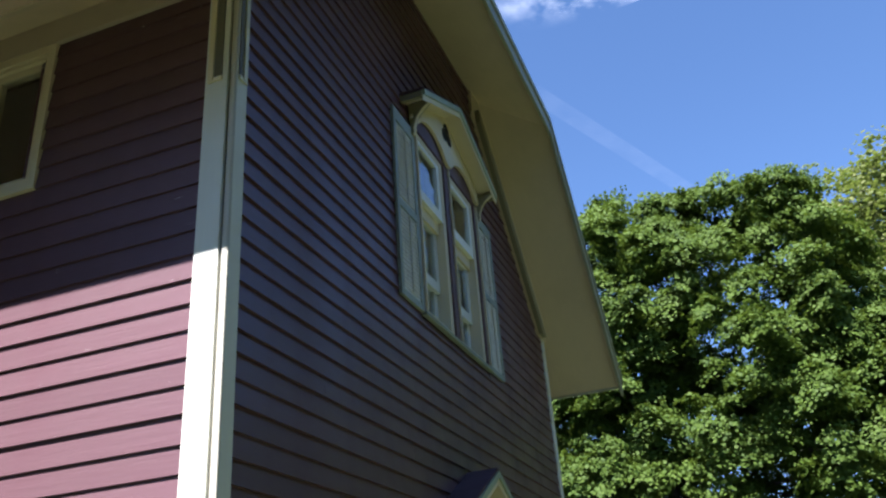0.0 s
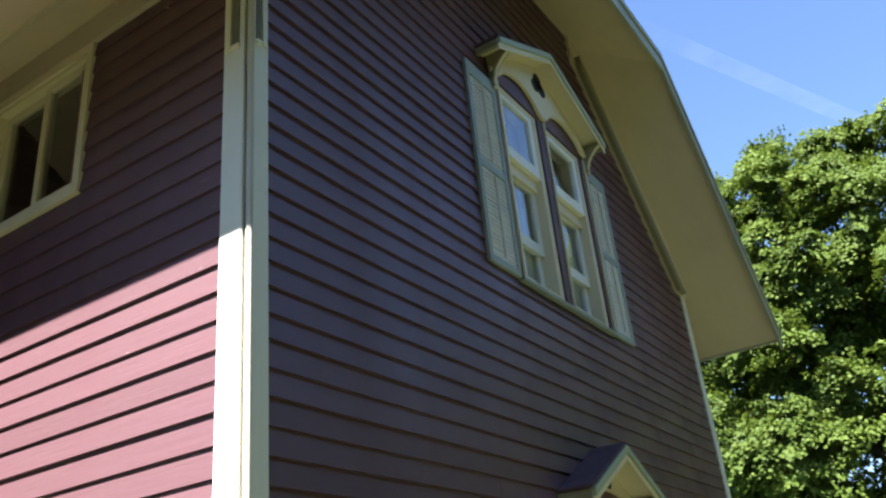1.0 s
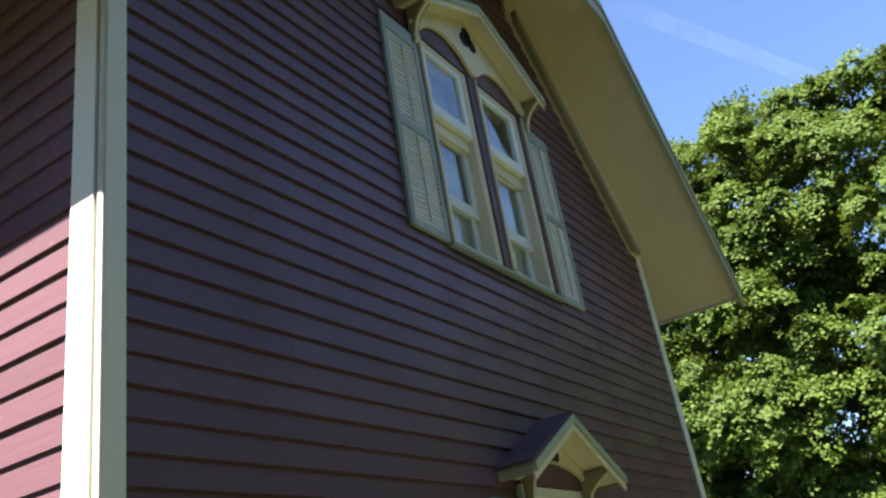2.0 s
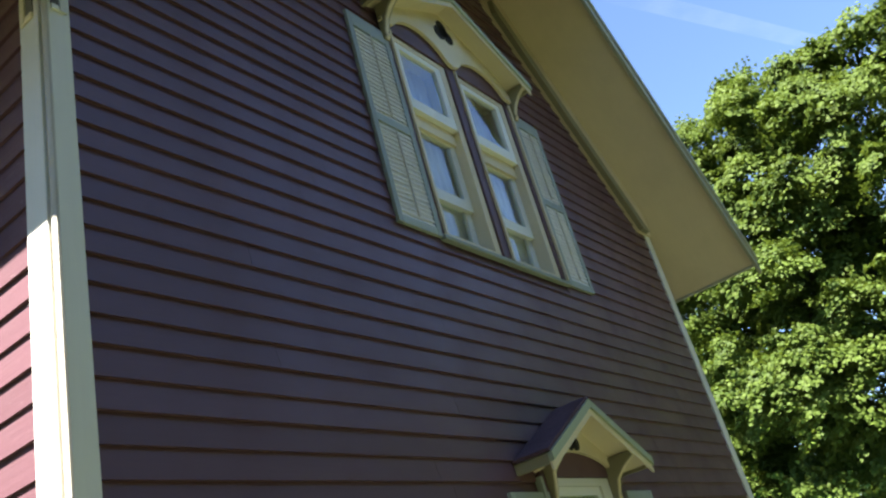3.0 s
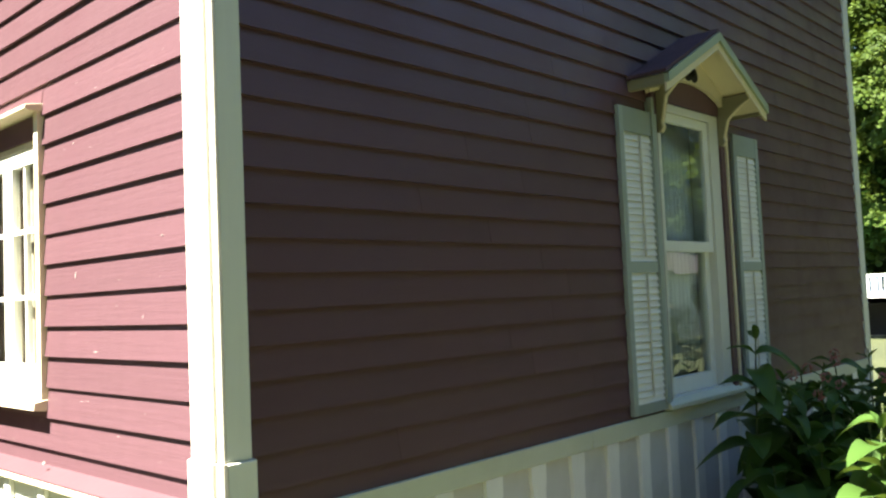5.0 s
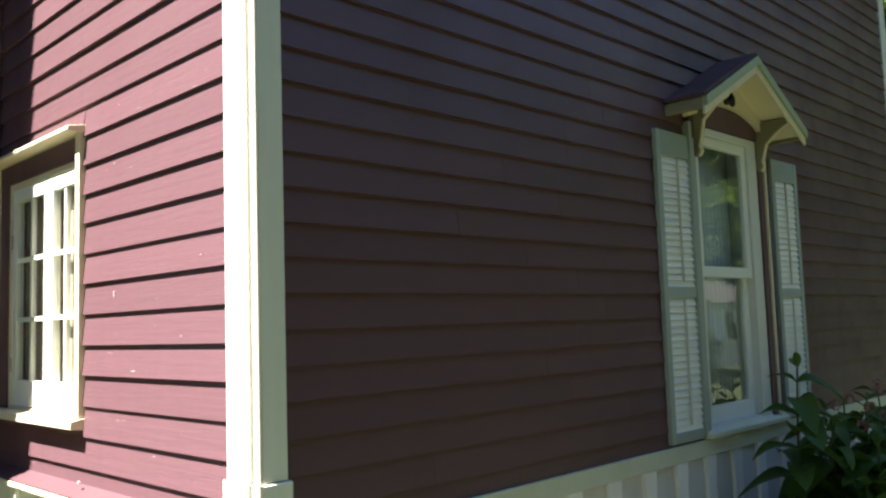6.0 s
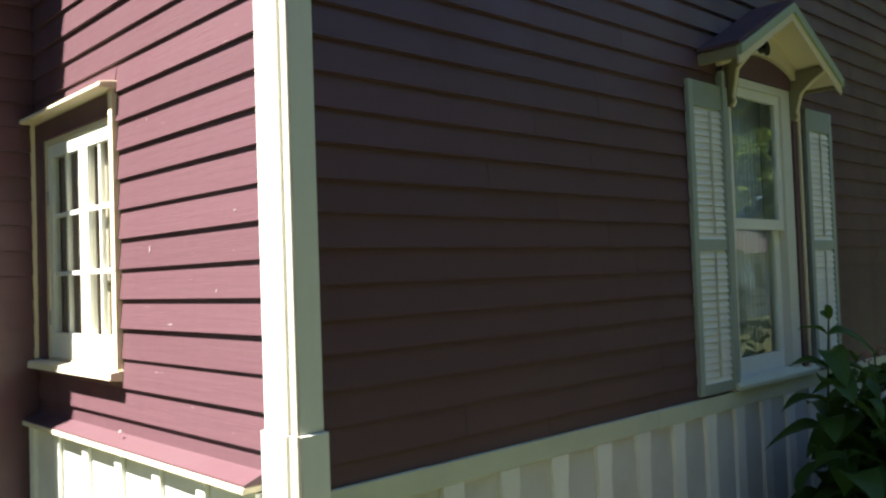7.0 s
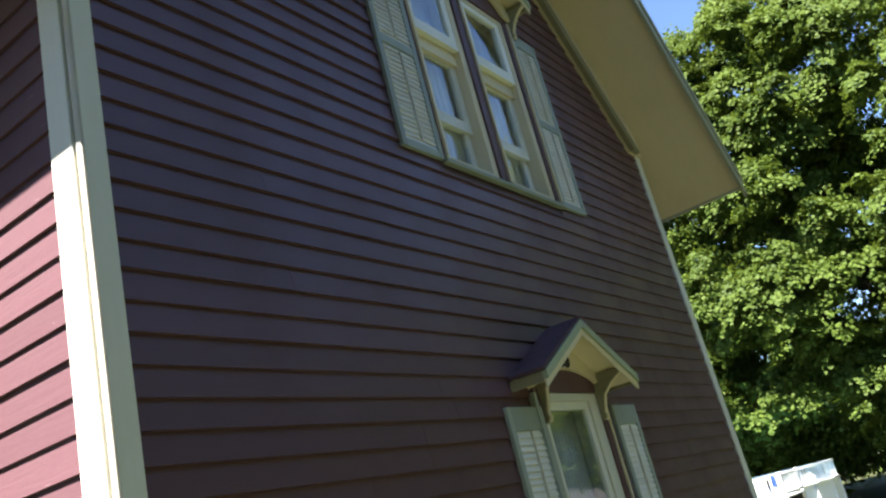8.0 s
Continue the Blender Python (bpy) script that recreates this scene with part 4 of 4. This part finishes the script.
tree("maple_tree", (-17.5, -9.5, 0), 12.5, 4.8, 1.2, M_MAPLE, 800, 44, 0.28, 121, "green tree added across the lawn to screen the sky", "trees")
tree("maple_tree", (-10.8, -5.8, 0), 13, 5.2, 2.4, M_MAPLE, 900, 44, 0.28, 91, "green tree added across the lawn to screen the sky", "trees")

# far woods that close the horizon
rs = np.random.RandomState(5)
far = []
for i in range(1400):
    a = rs.uniform(0, 2 * math.pi)
    d = rs.uniform(58, 75)
    far.append((d * math.cos(a), d * math.sin(a), rs.uniform(0.03, 1.0) * (8 + 3 * math.sin(a * 5) + 2 * math.sin(a * 13))))
tagged(foliage("far_woods", None, M_MAPLE, far, 40, 1.9, 1.1, 71), "belt of green woods round the garden", "woods", kind="stuff")

# above-ground pool with a railed deck
pool = thing("swimming_pool", (28.5, 7.3, 0), "white above-ground pool with a picket railing", "pool")
PC, PR = Vector((28.5, 7.3, 0)), 3.6
for i in range(22):
    a0, a1 = 2 * math.pi * i / 22, 2 * math.pi * (i + 1) / 22
    p, q = PC + Vector((math.cos(a0), math.sin(a0), 0)) * PR, PC + Vector((math.cos(a1), math.sin(a1), 0)) * PR
    d = (q - p).normalized()
    n = Vector((d.y, -d.x, 0))
    pts = [p, q, q - n * 0.04, p - n * 0.04]
    part("panel", prism([(v.x, v.y) for v in pts], "z", 0.0, 1.18), M_POOL, pool, "white pool wall panel")
    part("post", prism([(v.x, v.y) for v in (p - d * 0.07 + n * 0.05, p + d * 0.07 + n * 0.05, p + d * 0.07 - n * 0.05, p - d * 0.07 - n * 0.05)], "z", 0.0, 1.22), M_POOL, pool)
    part("top_rail", prism([(v.x, v.y) for v in (p + n * 0.10, q + n * 0.10, q - n * 0.12, p - n * 0.12)], "z", 1.181, 1.215), M_POOL, pool)
    part("hand_rail", prism([(v.x, v.y) for v in (p + n * 0.06, q + n * 0.06, q - n * 0.02, p - n * 0.02)], "z", 1.70, 1.75), M_POOL, pool)
    for k in range(8):
        c = p + (q - p) * ((k + 0.5) / 8)
        part("picket", prism([(v.x, v.y) for v in (c - d * 0.018 + n * 0.03, c + d * 0.018 + n * 0.03, c + d * 0.018, c - d * 0.018)], "z", 1.216, 1.70), M_POOL, pool)
g = bmesh.new()
bmesh.ops.create_circle(g, cap_ends=True, segments=22, radius=PR - 0.06, matrix=Matrix.Translation(PC + Vector((0, 0, 1.05))))
part("water", g, M_WATER, pool, "blue pool water")
deck = thing("pool_deck", (23.4, 5.2, 0), "white railed wooden deck standing beside the pool", "deck")
DX0, DX1, DY0, DY1 = 22.4, 24.4, 3.75, 6.4
for i in range(14):
    xx = DX0 + (DX1 - DX0) * i / 14
    part("plank", box(xx, xx + 0.135, DY0, DY1, 1.12, 1.15), M_SKIRT, deck)
part("rim", ring_side(DY0, DY1, 0.98, 1.119, 0.04, 0.04, 0.139, 0.139, DX0, DX0 + 0.04), M_POOL, deck, "white rim board")
for x, y in ((DX0, DY0), (DX0, 5.3), (DX0, DY1 - 0.1), (DX1 - 0.1, DY0), (DX1 - 0.1, DY1 - 0.1)):
    part("post", box(x + 0.01, x + 0.09, y + 0.01, y + 0.09, 0.0, 1.80), M_POOL, deck)
for y0, y1, x0, x1 in ((DY0 + 0.1, 5.3, DX0 + 0.02, DX0 + 0.07), (5.4, DY1 - 0.1, DX0 + 0.02, DX0 + 0.07), (DY0 + 0.02, DY0 + 0.07, DX0 + 0.1, DX1 - 0.1)):
    part("rail", box(x0, x1, y0, y1, 1.68, 1.74), M_POOL, deck)
    part("rail", box(x0, x1, y0, y1, 1.22, 1.26), M_POOL, deck)
    n = int(max(y1 - y0, x1 - x0) / 0.14)
    for i in range(n):
        u = (i + 0.5) / n
        if y1 - y0 > x1 - x0:
            c = y0 + (y1 - y0) * u
            part("picket", box(x0 + 0.008, x1 - 0.008, c - 0.018, c + 0.018, 1.26, 1.68), M_POOL, deck)
        else:
            c = x0 + (x1 - x0) * u
            part("picket", box(c - 0.018, c + 0.018, y0 + 0.008, y1 - 0.008, 1.26, 1.68), M_POOL, deck)
# dark sheet added in place of the shade under the open deck
part("backing", box(DX1 - 0.06, DX1 - 0.03, DY0 + 0.1, DY1 - 0.1, 0.02, 1.10), M_DARK, deck, "dark sheet standing for the shade under the deck")
towel = prism([(0.0, 1.755), (0.035, 1.765), (0.09, 1.755), (0.098, 1.52), (0.085, 1.52), (0.078, 1.74), (0.012, 1.74), (0.004, 1.46), (-0.008, 1.46)], "y", 3.92, 4.02)
bmesh.ops.translate(towel, verts=towel.verts, vec=(DX0 + 0.0, 0, 0))
solid("towel", towel, M_BLUE, "small blue towel hanging over the deck railing", "towel", kind="")
g = bmesh.new()
bmesh.ops.create_uvsphere(g, u_segments=18, v_segments=10, radius=0.32, matrix=Matrix.Translation((22.4, 7.1, 0.20)) @ Matrix.Diagonal((1.5, 1.0, 0.62, 1)))
for f in g.faces:
    f.smooth = True
part("body", g, M_PINK, thing("pool_float", (22.4, 7.1, 0), "pink inflated pool float lying on the lawn", "toy"))


# white shed, seen mirrored in the lower window
nb = thing("garden_shed", (25, -12, 0), "low white garden shed across the lawn", "shed")
part("wall", box(22, 28, -14, -10, 0.0, 2.1), M_POOL, nb, "white wall")
part("roof", prism([(-14.3, 2.06), (-9.7, 2.06), (-12.0, 2.9)], "x", 21.7, 28.3), M_SHINGLE, nb, "dark roof")
for x in (23.4, 26.0):
    win = part("window", box(x, x + 0.9, -10.0, -9.94, 0.8, 1.8), M_SASH, nb, "white framed window")
    part("pane", box(x + 0.08, x + 0.82, -9.939, -9.93, 0.88, 1.72), M_DARK, win)
for yy in (-13.4, -11.6):
    win = part("window", box(21.94, 22.0, yy, yy + 0.9, 0.8, 1.8), M_SASH, nb, "white framed window")
    part("pane", box(21.93, 21.939, yy + 0.08, yy + 0.82, 0.88, 1.72), M_DARK, win)
hedge = []
for i in range(120):
    hedge.append((rs.uniform(14, 21), -9.2 + rs.uniform(-0.5, 0.5), rs.uniform(0.2, 1.1)))
tagged(foliage("hedge", None, M_MAPLE, hedge, 40, 0.28, 0.10, 81), "dark green clipped hedge on the lawn", "hedge", kind="stuff")


# milkweed beside the wall
def leaf_mesh(length, width, bend, seed):
    """A broad pointed leaf with a folded midrib and wavy rim, from x = 0 outwards."""
    rnd = random.Random(seed)
    n = 9
    verts, faces = [], []
    for i in range(n + 1):
        u = i / n
        w = width * 0.5 * math.sin(math.pi * min(1, u * 0.95 + 0.05)) ** 0.6 * (1.04 - 0.10 * u)
        x = length * u * (1 - 0.12 * bend * u)
        z = length * (0.30 * u - bend * 0.75 * u * u)
        wav = 0.05 * width * math.sin(u * 9 + seed)
        verts += [(x, -w, z + w * 0.35 + wav), (x, -w * 0.5, z + w * 0.10), (x, 0, z), (x, w * 0.5, z + w * 0.10), (x, w, z + w * 0.35 - wav)]
        if i:
            k = 5 * i
            faces += [(k - 5 + j, k - 4 + j, k + 1 + j, k + j) for j in range(4)]
    me = bpy.data.meshes.new("leaf")
    me.from_pydata(verts, [], faces)
    me.polygons.foreach_set("use_smooth", [True] * len(faces))
    me.materials.append(M_WEED)
    return me


LEAVES = [leaf_mesh(l, w, b, s) for s, (l, w, b) in enumerate(((0.29, 0.165, 1.0), (0.27, 0.155, 1.3), (0.25, 0.140, 0.8), (0.31, 0.175, 1.5), (0.13, 0.06, 0.3)))]
rw = random.Random(9)


def milkweed(x, y, height, flowers):
    plant = thing("milkweed", (x, y, 0.0), "tall milkweed with broad green leaves and dusty pink flower heads" if flowers else "tall milkweed with broad green leaves", "plant", "milkweed clump")
    lean = Vector((rw.uniform(-0.10, 0.10), rw.uniform(-0.08, 0.04), 0))
    base = Vector((x, y, 0.02))

    def on(u):
        return base + lean * (u * u * height) + Vector((0, 0, height * u))

    st = bmesh.new()
    rings = []
    for i in range(9):
        r, c = 0.008 * (1 - 0.06 * i), on(i / 8)
        rings.append([st.verts.new(c + Vector((r * math.cos(j * math.pi / 3), r * math.sin(j * math.pi / 3), 0))) for j in range(6)])
    for lo, hi in zip(rings, rings[1:]):
        for j in range(6):
            st.faces.new((lo[j], lo[(j + 1) % 6], hi[(j + 1) % 6], hi[j]))
    st.faces.new(rings[0][::-1])
    st.faces.new(rings[-1])
    part("stalk", st, M_STEM, plant, "green stalk")
    turn = rw.uniform(0, 360)
    k = 0
    z = 0.20
    while z < height * 0.99:
        u = z / height
        for half in (0, 180):
            me = LEAVES[4] if u > 0.93 else LEAVES[rw.randrange(4)]
            ob = new("leaf", me)
            ob.parent = plant
            sc = rw.uniform(0.85, 1.15) * (1.0 if u < 0.8 else 0.75)
            ob.matrix_local = Matrix.Translation(on(u) - Vector((x, y, 0))) @ pose(0, 0, 0, rw.uniform(-15, 15), rw.uniform(-30, 12) + (-40 * max(0, u - 0.85) / 0.15), turn + half + rw.uniform(-14, 14)) @ Matrix.Scale(sc, 4)
        turn += 88
        z += 0.092
        k += 1
    for i in range(flowers):
        u = 0.97 - 0.10 * i
        a = rw.uniform(0, 6.28)
        c = on(u) + Vector((0.07 * math.cos(a), 0.07 * math.sin(a), 0.03))
        fl = rod(on(u), c, 0.003, 0.002, 5)
        part("flower_stalk", fl, M_STEM, plant)
        b = None
        for j in range(26):
            d = Vector((rw.gauss(0, 1), rw.gauss(0, 1), rw.gauss(0.2, 1))).normalized()
            g2 = bmesh.new()
            bmesh.ops.create_icosphere(g2, subdivisions=1, radius=0.0065, matrix=Matrix.Translation(c + d * 0.032))
            b = merged(b, g2)
        part("flower_head", b, M_BLOSSOM, plant, "dusty pink flower head")


for x, y, h, f in ((3.20, -0.46, 1.36, 0), (3.38, -0.60, 1.02, 0), (3.56, -0.42, 1.05, 1), (3.70, -0.66, 1.04, 2), (3.95, -0.48, 1.06, 1), (4.02, -0.95, 1.02, 1),
                   (4.25, -0.45, 1.08, 1), (4.35, -1.00, 1.00, 0), (4.62, -0.50, 1.12, 1), (4.70, -0.90, 1.05, 1), (3.34, -0.78, 0.74, 0), (3.72, -0.95, 0.78, 0), (4.5, -0.72, 0.9, 0), (5.1, -0.55, 1.1, 0), (3.1, -0.62, 0.62, 0), (3.50, -0.80, 0.86, 0), (3.86, -0.74, 0.92, 0), (4.15, -0.70, 0.95, 1), (4.20, -1.10, 0.80, 0), (4.85, -0.65, 1.0, 0), (1.72, -1.50, 0.84, 0), (1.94, -1.47, 1.04, 0), (2.16, -1.46, 1.12, 0), (2.02, -1.58, 0.78, 0), (2.40, -1.46, 1.1, 0)):
    milkweed(x, y, h, f)

# thin cloud and an old vapour trail high up
def cloud_mat(name, scale, lo, hi, most, stretch=(1, 1, 1)):
    m, nt, bsdf = nodes_of(name)
    nt.nodes.remove(bsdf)
    co = nt.nodes.new("ShaderNodeTexCoord")
    mp = nt.nodes.new("ShaderNodeMapping")
    mp.inputs["Scale"].default_value = stretch
    nt.links.new(co.outputs["Object"], mp.inputs["Vector"])
    n1 = put(nt, "TexNoise", Scale=scale, Detail=7.0, Roughness=0.55)
    nt.links.new(mp.outputs[0], n1.inputs["Vector"])
    edge = nt.nodes.new("ShaderNodeTexGradient")
    edge.gradient_type = "QUADRATIC_SPHERE"
    gm = nt.nodes.new("ShaderNodeMapping")
    gm.inputs["Location"].default_value = (-1, -1, 0)
    gm.inputs["Scale"].default_value = (2, 2, 0)
    nt.links.new(co.outputs["Generated"], gm.inputs["Vector"])
    nt.links.new(gm.outputs[0], edge.inputs["Vector"])
    k = nt.nodes.new("ShaderNodeMath")
    k.operation = "MULTIPLY"
    nt.links.new(ramp(nt, n1.outputs["Fac"], lo, hi, 0, most), k.inputs[0])
    nt.links.new(ramp(nt, edge.outputs["Fac"], 0.0, 0.25, 0, 1), k.inputs[1])
    tr = nt.nodes.new("ShaderNodeBsdfTransparent")
    df = nt.nodes.new("ShaderNodeBsdfTranslucent")
    df.inputs["Color"].default_value = (0.95, 0.95, 0.95, 1)
    mx = nt.nodes.new("ShaderNodeMixShader")
    nt.links.new(k.outputs[0], mx.inputs[0])
    nt.links.new(tr.outputs[0], mx.inputs[1])
    nt.links.new(df.outputs[0], mx.inputs[2])
    nt.links.new(mx.outputs[0], nt.nodes["Material Output"].inputs["Surface"])
    return m


def sheet(name, center, along, length, width, mat, label):
    me = bpy.data.meshes.new(name)
    a = Vector(along).normalized()
    b = Vector((-a.y, a.x, 0))
    me.from_pydata([a * sx * length / 2 + b * sy * width / 2 for sx, sy in ((-1, -1), (1, -1), (1, 1), (-1, 1))], [], [(0, 1, 2, 3)])
    me.materials.append(mat)
    ob = new(name, me)
    ob.location = center
    return tagged(ob, label, "cloud", kind="structure")


sheet("backdrop_cloud", (1070, -60, 1000), (0.10, 1, 0), 800, 190, cloud_mat("cloud", 0.010, 0.42, 0.74, 0.4), "thin white summer cloud")
sheet("backdrop_trail", (1650, 117, 1000), (0.918, -0.396, 0), 1500, 42, cloud_mat("trail", 0.012, 0.2, 0.8, 0.012), "faint vapour trail")
